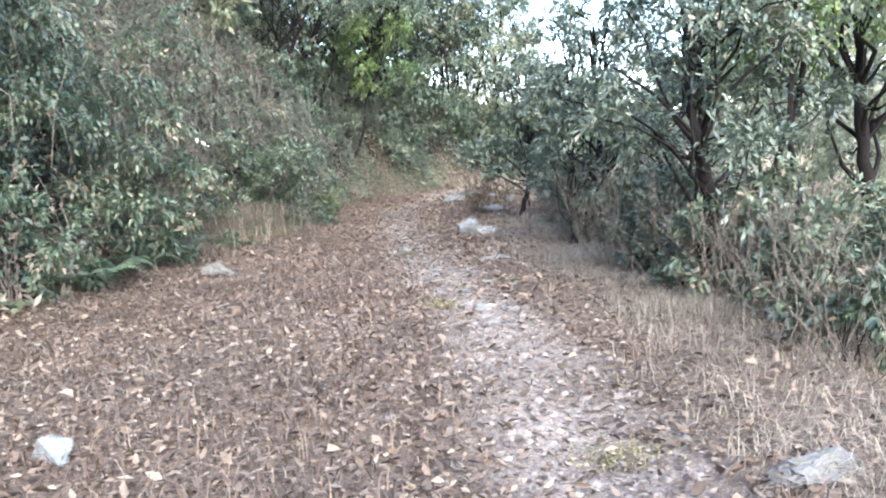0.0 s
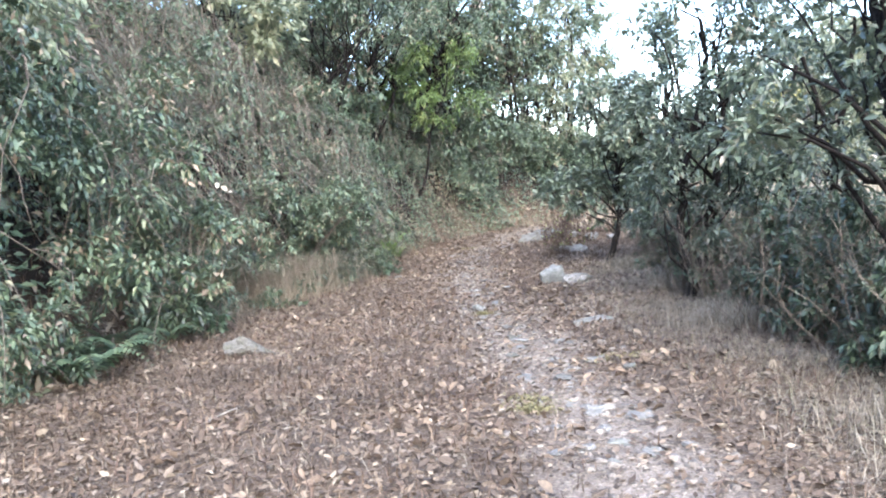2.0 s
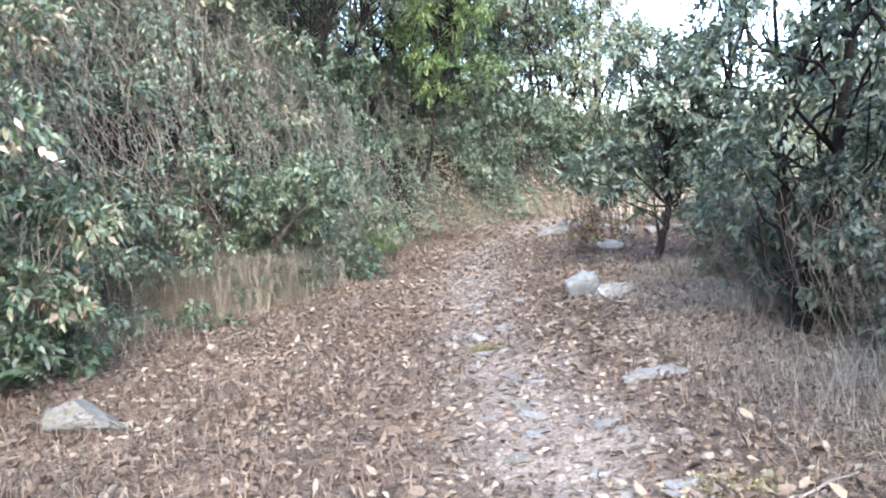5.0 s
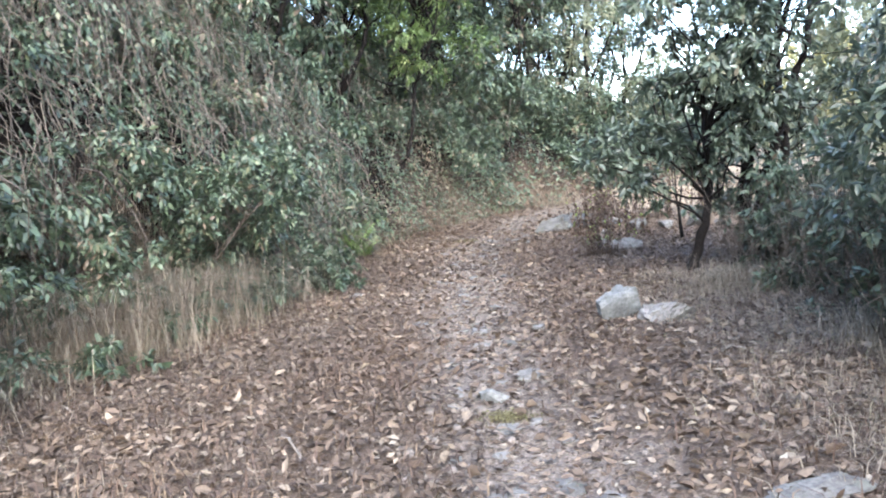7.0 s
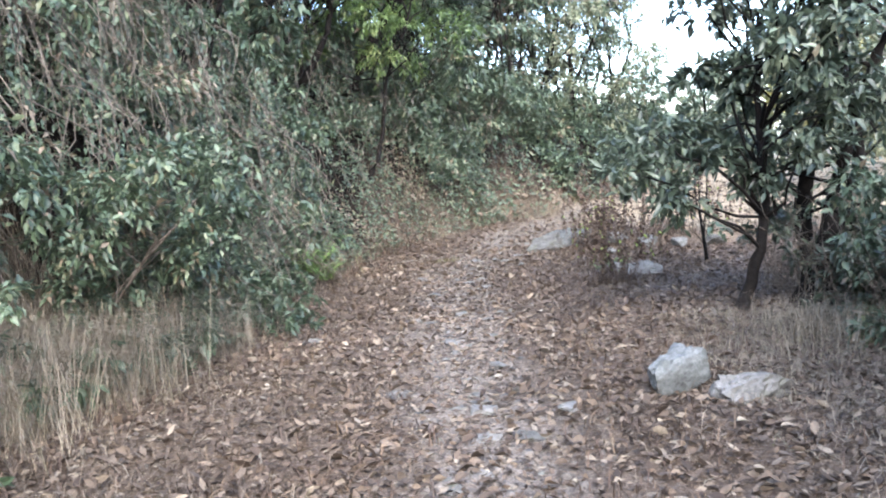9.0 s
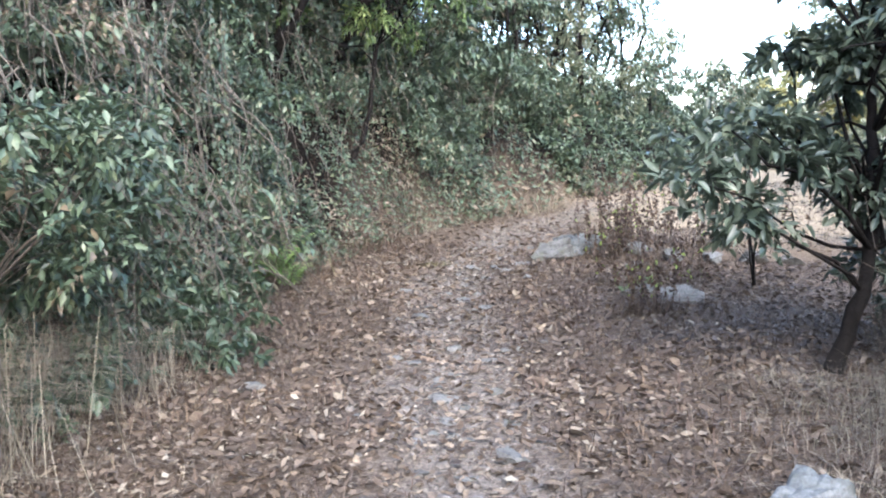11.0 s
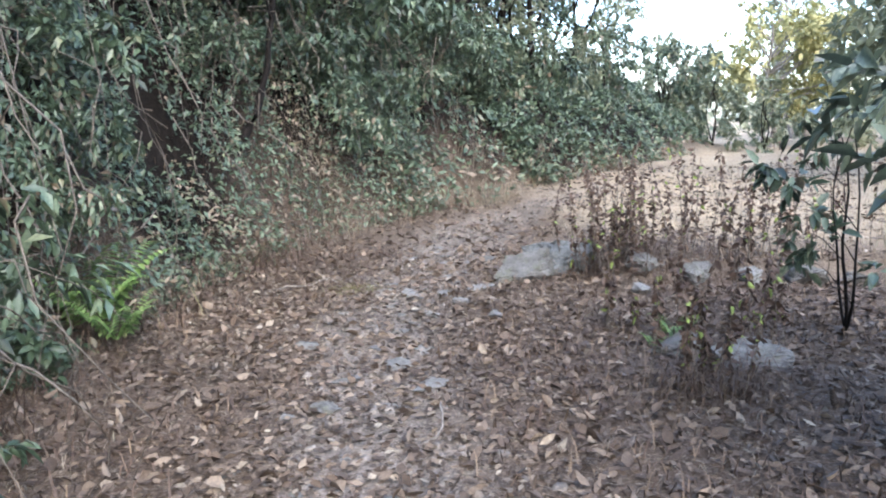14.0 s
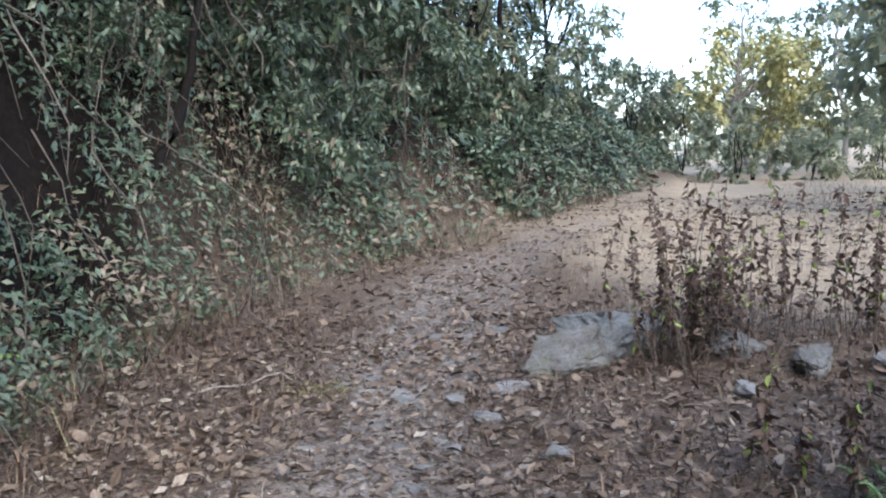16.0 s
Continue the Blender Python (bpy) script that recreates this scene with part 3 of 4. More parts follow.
woody("overhanging_branch_shrub", -4.4, 16.6, 1.9, 0.75, 24, 190, 0.078, M_SHRUB, "leaning shrub with long leafy sprays over the grass", "shrub", 151, 4, 0.022, bark=M_VINE, lean=(1.5, -0.4), crown_low=0.55, group="shrubs on the bank", hang=0.3, cheap=True)
TB = "vine-clad woodland tree rising from the bank"
woody("bank_tree", -3.15, 26.0, 5.5, 1.7, 16, 260, 0.12, M_SHRUB, TB, "tree", 160, 1, 0.17, lean=(2.1, 0.3), crown_low=0.66, group="trees on the bank", cheap=True)
# Leaning trees added overhead, mostly out of view, to shade the upper bank
for i, (x, y) in enumerate([(-4.7, 20.8), (-4.3, 23.0), (-3.9, 25.2)]):
    woody("bank_tree", x, y, 4.6, 1.6, 22, 260, 0.09, M_SHRUB, "creeper-clad tree leaning from the bank, added to shade it", "tree", 970 + i, 2, 0.07, lean=(1.5, -0.3), crown_low=0.55, group="trees on the bank", cheap=True)
woody("bank_tree", -6.5, 20.0, 5.5, 2.0, 18, 260, 0.13, M_SHRUB, TB, "tree", 161, 2, 0.10, crown_low=0.3, group="trees on the bank", cheap=True)
woody("bank_tree", -7.5, 13.5, 5.5, 2.0, 18, 260, 0.13, M_SHRUB, TB, "tree", 162, 2, 0.12, crown_low=0.3, group="trees on the bank", cheap=True)
woody("bank_tree", -7.0, 16.8, 5.0, 1.9, 18, 260, 0.13, M_SHRUB, TB, "tree", 163, 2, 0.10, crown_low=0.25, group="trees on the bank", cheap=True)
woody("bank_tree", -2.0, 29.5, 4.6, 1.8, 20, 260, 0.13, M_SHRUB, TB, "tree", 164, 2, 0.10, crown_low=0.2, group="trees on the bank", cheap=True)
woody("bank_tree", 0.6, 34.5, 4.0, 1.7, 18, 240, 0.14, M_SHRUB, "tree on the bank with one pale straight trunk", "tree", 165, 1, 0.10, bark=M_PALEBARK, crown_low=0.45, group="trees on the bank", cheap=True)
woody("bank_tree", -5.4, 25.5, 5.5, 2.0, 18, 260, 0.13, M_SHRUB, TB, "tree", 166, 2, 0.10, crown_low=0.3, group="trees on the bank", cheap=True)
# Four of these trees get the paler leaf, haze put into its colour
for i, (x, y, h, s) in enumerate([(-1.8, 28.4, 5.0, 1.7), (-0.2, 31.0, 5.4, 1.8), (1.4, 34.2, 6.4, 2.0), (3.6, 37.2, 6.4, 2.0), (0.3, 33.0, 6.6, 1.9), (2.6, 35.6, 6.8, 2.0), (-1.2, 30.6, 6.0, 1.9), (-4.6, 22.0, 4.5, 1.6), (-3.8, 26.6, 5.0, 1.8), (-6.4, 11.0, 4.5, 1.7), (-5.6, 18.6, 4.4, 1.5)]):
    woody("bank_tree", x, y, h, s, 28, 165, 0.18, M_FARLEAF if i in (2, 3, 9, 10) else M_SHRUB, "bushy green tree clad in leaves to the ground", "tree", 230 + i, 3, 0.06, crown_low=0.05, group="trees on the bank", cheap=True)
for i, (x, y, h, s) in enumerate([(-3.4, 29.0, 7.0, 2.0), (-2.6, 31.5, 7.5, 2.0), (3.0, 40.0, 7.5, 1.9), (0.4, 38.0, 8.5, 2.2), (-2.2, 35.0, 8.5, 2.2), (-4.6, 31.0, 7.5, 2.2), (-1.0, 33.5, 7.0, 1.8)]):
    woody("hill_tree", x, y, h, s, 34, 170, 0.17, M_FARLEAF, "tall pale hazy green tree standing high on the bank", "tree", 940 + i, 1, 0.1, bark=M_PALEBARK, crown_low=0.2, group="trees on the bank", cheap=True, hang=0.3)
woody("feathery_tree", -2.7, 25.5, 4.6, 1.5, 16, 320, 0.11, M_BRIGHT, "slim tree with light green feathery foliage", "tree", 167, 1, 0.06, lean=(0.7, -0.3), crown_low=0.5, width=0.3)
for i, (x, y, h, s) in enumerate([(3.0, 36.5, 2.4, 1.4), (5.4, 39.5, 2.2, 1.4), (8.6, 43.5, 2.4, 1.5), (1.0, 31.8, 1.7, 1.0), (-1.0, 32.5, 3.2, 1.6)]):
    woody("bank_shrub", x, y, h, s, 14, 200, 0.14, M_SHRUB, "rounded green shrub at the far end of the bank", "shrub", 170 + i, 4, 0.03, crown_low=0.1, group="shrubs on the bank", cheap=True)

for i, (x, y, h, s) in enumerate([(-3.3, 16.9, 0.4, 0.3), (-2.95, 18.1, 0.45, 0.35), (-3.1, 18.9, 0.6, 0.35), (-3.1, 20.2, 0.4, 0.3), (-3.55, 15.9, 0.5, 0.35), (-3.3, 16.4, 0.4, 0.3), (-3.75, 15.3, 0.6, 0.35), (-2.75, 17.9, 0.5, 0.35), (-2.95, 18.6, 0.5, 0.4), (-3.6, 14.0, 0.35, 0.3), (-4.0, 12.1, 0.35, 0.3)]):
    woody("low_plant", x, y, h, s, 7, 45, 0.095, M_FERN, "low leafy green plant at the foot of the bank", "plant", 290 + i, 4, 0.005, crown_low=0.2, group="low plants by the bank")
TEMPLATES = [woody("creeper_shrub", -5.5 - i * 0.4, 7.5 + 4 * i, 1.2, 0.75, 12, 150, 0.092, M_SHRUB, "sprawling shrub with drooping leaves growing on the bank", "shrub", 250 + i, 5, 0.012, bark=M_VINE, crown_low=0.15, group="shrubs on the bank", cheap=True, lean=(0.3, 0)) for i in range(5)]
rs = np.random.RandomState(88)
for i in range(70):
    y = 6 + 26 * (i + rs.uniform(0, 1)) / 46 if i < 46 else (rs.uniform(12.5, 19.5) if i < 54 else rs.uniform(20, 32))
    d = rs.uniform(0.4, 3.6) if i < 46 else rs.uniform(0.1, 1.8)
    x = float(foot(y)) - d
    k = rs.uniform(0.75, 1.35)
    if min(math.hypot(x - a, y - b) for a, b in HOLLOWS) < 0.8:
        continue
    copy_thing(TEMPLATES[i % 5], pose(x, y, zland(x, y) - 0.1, 0, 14, rs.uniform(-50, 50))).scale = (k, k, k * rs.uniform(0.8, 1.1))

# beyond the field
FT = "sunlit yellow-green tree beyond the dry field"
FG = "tall grey-green tree beyond the dry field"
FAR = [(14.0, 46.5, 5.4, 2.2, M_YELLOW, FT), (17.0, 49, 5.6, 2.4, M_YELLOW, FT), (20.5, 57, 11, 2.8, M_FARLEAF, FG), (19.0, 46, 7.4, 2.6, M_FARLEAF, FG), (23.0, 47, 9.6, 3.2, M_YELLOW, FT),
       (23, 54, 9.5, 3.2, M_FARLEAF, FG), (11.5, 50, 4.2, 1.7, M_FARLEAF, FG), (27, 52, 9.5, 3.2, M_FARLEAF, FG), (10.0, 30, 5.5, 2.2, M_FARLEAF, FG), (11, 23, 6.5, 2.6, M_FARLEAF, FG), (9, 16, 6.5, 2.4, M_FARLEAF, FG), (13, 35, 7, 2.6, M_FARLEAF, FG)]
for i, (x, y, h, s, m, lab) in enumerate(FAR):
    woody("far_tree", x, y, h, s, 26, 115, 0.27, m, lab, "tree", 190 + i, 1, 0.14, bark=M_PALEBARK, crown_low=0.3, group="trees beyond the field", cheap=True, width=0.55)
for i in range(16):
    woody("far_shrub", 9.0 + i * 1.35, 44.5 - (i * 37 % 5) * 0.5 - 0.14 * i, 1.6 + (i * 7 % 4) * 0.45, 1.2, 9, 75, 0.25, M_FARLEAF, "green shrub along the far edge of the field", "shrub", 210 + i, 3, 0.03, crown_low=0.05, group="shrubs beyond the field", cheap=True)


def far_woods():
    rng = np.random.RandomState(9)
    n = 170
    an = rng.uniform(0.1, 1.9, n)
    dist = rng.uniform(50, 110, n)
    x, y = np.sin(an) * dist, np.cos(an) * dist + 10
    C = np.stack([x, y, land(x, y) + rng.uniform(0.3, 3.5, n)], 1)
    P, D, N = clump_leaves(rng, C, rng.uniform(2.0, 3.6, n), np.full(n, 80))
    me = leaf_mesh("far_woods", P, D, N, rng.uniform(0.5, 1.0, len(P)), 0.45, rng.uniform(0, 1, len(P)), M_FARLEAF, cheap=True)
    tagged(new("far_woods", me), "hazy woods in the distance beyond the field", "woods", kind="stuff")


far_woods()


# ---- stones ----
def stone(name, x, y, w, dpt, h, seed, mat, label, turn=0, sink=0.25, flat=0.0):
    """A weathered stone: a cut and chipped lump with hard facets."""
    rng = np.random.RandomState(seed)
    bm = bmesh.new()
    for _ in range(15):
        p = unit(rng.normal(0, 1, 3)) * rng.uniform(0.82, 1.05)
        p[2] = min(p[2], 0.72 - 0.3 * flat + 0.16 * p[0] + rng.normal(0, 0.06))
        bm.verts.new(p)
    hull = bmesh.ops.convex_hull(bm, input=bm.verts[:])
    bmesh.ops.delete(bm, geom=[v for v in hull["geom_interior"] if isinstance(v, bmesh.types.BMVert)], context='VERTS')
    bmesh.ops.subdivide_edges(bm, edges=bm.edges[:], cuts=3 if w < 0.35 else 8, use_grid_fill=True)
    off = Vector((seed * 3.7, seed * 1.3, 0))
    for v in bm.verts:
        p = np.array(v.co)
        q = Vector(p) + off
        near, _pts = noise.voronoi(Vector((q.x * 1.5, q.y * 1.5, q.z * (1.5 + 2.5 * flat))))
        crack = math.exp(-(near[1] - near[0]) * 11)
        chip = 0.5 + 0.5 * noise.cell(Vector((q.x * 2.2, q.y * 2.2, q.z * 4.5)))
        p = p * (1 + 0.10 * noise.noise(q * 1.6) - 0.13 * crack - 0.07 * chip + 0.06 * noise.noise(q * 5) + 0.04 * noise.noise(q * 11))
        v.co = Vector((p[0] * w * 0.56, p[1] * dpt * 0.56, p[2] * h * 0.62))
    me = bpy.data.meshes.new(name)
    bm.to_mesh(me)
    bm.free()
    me.materials.append(mat)
    ob = new(name, me)
    ob.location = (x, y, zland(x, y) + h * (0.45 - sink))
    ob.rotation_euler = (0, 0, radians(turn))
    return tagged(ob, label, "rock")


stone("rock", -2.0, 3.85, 0.27, 0.24, 0.2, 1, M_PALESTONE, "small rounded whitish stone among fallen leaves")
stone("rock", 1.62, 3.3, 0.6, 0.34, 0.2, 2, M_DARKSTONE, "flat layered grey slab beside the trail", 15, flat=0.6)
stone("rock", -2.9, 10.4, 0.52, 0.4, 0.38, 23, M_DARKSTONE, "pale grey boulder half sunk in dry grass", 10)
stone("rock", 0.5, 15.15, 0.46, 0.42, 0.46, 4, M_PALESTONE, "bluish white angular boulder beside the trail", 75)
stone("rock", 0.86, 14.98, 0.58, 0.4, 0.3, 5, M_STONE, "low pale rock lying beside a boulder", -10, flat=0.2)
stone("rock", 0.71, 11.1, 0.56, 0.26, 0.1, 6, M_STONE, "flat grey stone sunk in leaves by the trail", 25, flat=0.7)
stone("rock", -0.62, 12.9, 0.2, 0.16, 0.14, 7, M_PALESTONE, "small pale stone on the trail")
stone("rock", -2.3, 17.4, 0.24, 0.18, 0.08, 8, M_STONE, "small flat grey stone in the leaves")
stone("rock", 0.36, 22.9, 0.66, 0.42, 0.42, 9, M_DARKSTONE, "wedge-shaped dark grey rock at the trail edge", 12, 0.2, flat=0.2)
stone("rock", 0.78, 23.3, 0.95, 0.6, 0.55, 10, M_PALESTONE, "broad bluish grey rock slab at the trail edge", -8, 0.2, flat=0.5)
stone("rock", 1.25, 20.15, 0.72, 0.36, 0.26, 11, M_STONE, "long grey rock with dry leaves around it", -14, flat=0.4)
stone("rock", 0.98, 20.45, 0.4, 0.3, 0.2, 12, M_DARKSTONE, "low mossy rock among dry leaves", 20)
stone("rock", -0.08, 21.5, 0.17, 0.14, 0.13, 13, M_STONE, "small square pale stone beside the trail", 40)
for i, (x, y, w, h) in enumerate([(1.45, 22.75, 0.4, 0.24), (1.9, 22.6, 0.5, 0.26), (2.4, 22.55, 0.42, 0.24), (2.85, 22.4, 0.5, 0.28), (1.3, 22.3, 0.2, 0.14), (3.3, 22.3, 0.4, 0.22)]):
    stone("ledge_stone", x, y, w, 0.3, h, 30 + i, M_DARKSTONE if i % 2 else M_STONE, "rough stone in the low ledge of the field", i * 37, 0.3)
FLAGS = [(-1.3, 19.7, 0.24), (-0.68, 20.05, 0.3), (-0.85, 20.5, 0.28), (-1.5, 20.9, 0.2), (-0.2, 15.0, 0.22), (-0.75, 15.2, 0.28), (-0.5, 14.6, 0.26), (-1.0, 17.3, 0.24), (-0.35, 13.5, 0.28), (0.2, 8.6, 0.26),
         (0.4, 7.6, 0.2), (-0.1, 22.6, 0.34), (0.1, 22.9, 0.26), (-0.1, 10.4, 0.22), (0.55, 9.2, 0.22), (0.75, 8.7, 0.18), (-0.3, 22.1, 0.24), (-0.95, 18.6, 0.2), (0.2, 24.2, 0.3), (-0.6, 16.2, 0.25)]
for i, (x, y, w) in enumerate(FLAGS):
    tagged(stone("trail_stone", x, y, w, w * 0.75, 0.075, 50 + i, M_STONE if i % 3 else M_DARKSTONE, "flat worn grey stone bedded in the trail", i * 53, 0.22, 0.8), group="stones in the trail")


rt = np.random.RandomState(71)
SLABS = [bpy.data.objects[n] for n in ("trail_stone", "trail_stone.001", "trail_stone.004", "trail_stone.007", "trail_stone.010")]
for i in range(150):
    y = rt.uniform(6.5, 25.5)
    x = float(np.interp(y, TRAIL_Y, TRAIL_X)) + rt.normal(0, 0.24)
    k = rt.uniform(0.3, 0.85)
    ob = copy_thing(SLABS[i % 5], pose(x, y, zland(x, y) + 0.008 * k, rt.uniform(-6, 6), rt.uniform(-6, 6), rt.uniform(0, 360)))
    ob.scale = (k, k, k)


def pebbles():
    rng = np.random.RandomState(17)
    n = 4200
    y = rng.uniform(2.2, 29, n)
    x = np.interp(y, TRAIL_Y, TRAIL_X) + rng.normal(0, 0.36, n)
    r = 0.008 + 0.036 * rng.uniform(0, 1, n) ** 3.5
    an = np.arange(5) / 5 * 6.283
    ca = an[None] + rng.uniform(0, 6, (n, 1))
    rr = r[:, None] * rng.uniform(0.7, 1.3, (n, 5))
    z = land(x, y)
    low = np.stack([x[:, None] + rr * np.cos(ca), y[:, None] + rr * np.sin(ca), np.repeat(z[:, None] - 0.006, 5, 1)], -1)
    top = np.stack([x[:, None] + rr * 0.7 * np.cos(ca), y[:, None] + rr * 0.7 * np.sin(ca), np.repeat(z[:, None], 5, 1) + r[:, None] * rng.uniform(0.25, 0.7, (n, 5))], -1)
    V = np.concatenate([low, top], 1).reshape(-1, 3)
    b = np.arange(n) * 10
    Q = [np.stack([b + j, b + (j + 1) % 5, b + 5 + (j + 1) % 5, b + 5 + j], 1) for j in range(5)] + [np.stack([b + 5, b + 6, b + 7, b + 8], 1)]
    T = np.stack([b + 5, b + 8, b + 9], 1)
    tagged(new("pebbles", mesh_of("pebbles", V, quads=np.concatenate(Q), tris=T, mat=M_GRIT)), "small grey stone chips scattered along the trail", "gravel", kind="stuff")


pebbles()


# ---- litter and grass ----
def leaf_litter(y0, y1, dens, size, seed, cheap=False, xr=4.0):
    rng = np.random.RandomState(seed)
    n = int((y1 - y0) * (xr + 5) * dens)
    y = rng.uniform(y0, y1, n)
    x = rng.uniform(-5, xr, n) + np.maximum(0, np.interp(y, TRAIL_Y, TRAIL_X) - 0.5)
    patch = waves(x, y, 77, 1.6)
    dens_here = np.clip(0.78 + 0.4 * patch, 0.25, 1) * (1 - (0.75 - 0.25 * ss(9, 14, y)) * trailness(x, y) * (1 - 0.3 * ss(17, 21, y))) * (1 - 0.7 * ss(1.2, 2.2, x) * (1 - ss(13, 17, y)))
    dens_here = dens_here * (1 - 0.65 * ss(21.5, 24, y) * ss(0.8, 1.6, x))
    keep = (rng.uniform(0, 1, n) < dens_here) & (x > foot(y) - 0.5)
    x, y = x[keep], y[keep]
    n = len(x)
    P = np.stack([x, y, land(x, y) + rng.uniform(0.004, 0.035, n)], 1)
    a = rng.uniform(0, 6.283, n)
    D = np.stack([np.cos(a), np.sin(a), rng.normal(0.05, 0.25, n)], 1)
    N = rng.normal(0, 0.5, (n, 3)) + [0, 0, 1]
    L = size * (0.4 + 1.3 * rng.uniform(0, 1, n) ** 1.6)
    tone = np.clip(rng.beta(1.5, 2.1, n) + 0.14 * waves(x, y, 78, 1.2), 0, 1)
    me = leaf_mesh("leaf_litter", P, D, N, L, L * rng.uniform(0.3, 0.58, n), tone, M_LITTER, rng.uniform(-0.15, 0.45, n), rng.uniform(-0.15, 0.3, (n, 1)), cheap)
    tagged(new("leaf_litter", me), "curled dry brown and tan leaves covering the ground", "leaf litter", kind="stuff")


leaf_litter(2.0, 12.0, 900, 0.05, 301, True)
leaf_litter(12.0, 24.0, 900, 0.056, 302, True)
leaf_litter(2.0, 13.0, 220, 0.036, 304, True, 3.2)
leaf_litter(13.0, 25.0, 260, 0.036, 305, True, 3.2)
leaf_litter(23.5, 36.0, 220, 0.085, 303, True, 6)


def curled_leaves(y0, y1, count, size, seed):
    """Larger leaves curled up off the ground."""
    rng = np.random.RandomState(seed)
    y = rng.uniform(y0, y1, count)
    x = rng.uniform(-4.6, 3.2, count)
    ok = (x > foot(y) + 0.1) & (rng.uniform(0, 1, count) < (0.7 + 0.4 * waves(x, y, 79, 1.9)) * (1 - (0.65 - 0.25 * ss(9, 14, y)) * trailness(x, y))) & (x < np.interp(y, BRUSH_Y, BRUSH_X) + 0.3)
    x, y = x[ok], y[ok]
    n = len(x)
    P = np.stack([x, y, land(x, y) + rng.uniform(0.01, 0.045, n)], 1)
    a = rng.uniform(0, 6.283, n)
    D = np.stack([np.cos(a), np.sin(a), rng.normal(0.1, 0.35, n)], 1)
    L = size * rng.uniform(0.6, 1.5, n)
    me = leaf_mesh("curled_leaves", P, D, rng.normal(0, 0.6, (n, 3)) + [0, 0, 1], L, L * rng.uniform(0.35, 0.6, n), np.clip(rng.beta(1.5, 2.2, n), 0, 1), M_LITTER, rng.uniform(-0.5, 0.6, n), rng.uniform(-0.45, 0.5, (n, 1)))
    tagged(new("curled_leaves", me), "larger curled dry leaves lying on the litter", "leaf litter", kind="stuff")


def trail_fragments():
    """Broken leaves and flakes trodden into the trail."""
    rng = np.random.RandomState(315)
    n = 26000
    y = rng.uniform(2.0, 30, n)
    x = np.interp(y, TRAIL_Y, TRAIL_X) + rng.normal(0, 0.38, n)
    P = np.stack([x, y, land(x, y) + rng.uniform(0.003, 0.015, n)], 1)
    a = rng.uniform(0, 6.283, n)
    D = np.stack([np.cos(a), np.sin(a), rng.normal(0.02, 0.12, n)], 1)
    L = 0.014 + 0.045 * rng.uniform(0, 1, n) ** 2
    me = leaf_mesh("trail_fragments", P, D, rng.normal(0, 0.3, (n, 3)) + [0, 0, 1], L, L * rng.uniform(0.35, 0.8, n), np.clip(rng.beta(1.1, 1.1, n), 0, 1), M_LITTER, 0.1, 0.0, True)
    tagged(new("trail_fragments", me), "broken leaf flakes trodden into the trail", "leaf litter", kind="stuff")


trail_fragments()
curled_leaves(2.0, 12.0, 6500, 0.066, 311)
curled_leaves(12.0, 25.0, 8500, 0.07, 312)


def blades(rng, x, y, h, spread, width, tone, mat, name, label, arch=0.5, category="grass"):
    """Thin arching grass blades, each of two facets."""
    n = len(x)
    z = land(x, y)
    a = rng.uniform(0, 6.283, n)
    out = np.stack([np.cos(a), np.sin(a), np.zeros(n)], 1) * (h * spread)[:, None]
    side = np.stack([-np.sin(a), np.cos(a), np.zeros(n)], 1) * width
    b = np.stack([x, y, z - 0.01], 1)
    m = b + out * 0.4 + np.stack([0 * h, 0 * h, h * 0.7], 1)
    t = b + out * (1 + arch) + np.stack([0 * h, 0 * h, h * (1 - arch * 0.4)], 1)
    V = np.stack([b - side, b + side, m + side * 0.7, m - side * 0.7, t], 1).reshape(-1, 3)
    i = np.arange(n) * 5
    me = mesh_of(name, V, quads=np.stack([i, i + 1, i + 2, i + 3], 1), tris=np.stack([i + 3, i + 2, i + 4], 1), mat=mat, tone=np.tile(tone, 2))
    return tagged(new(name, me), label, category, kind="stuff")


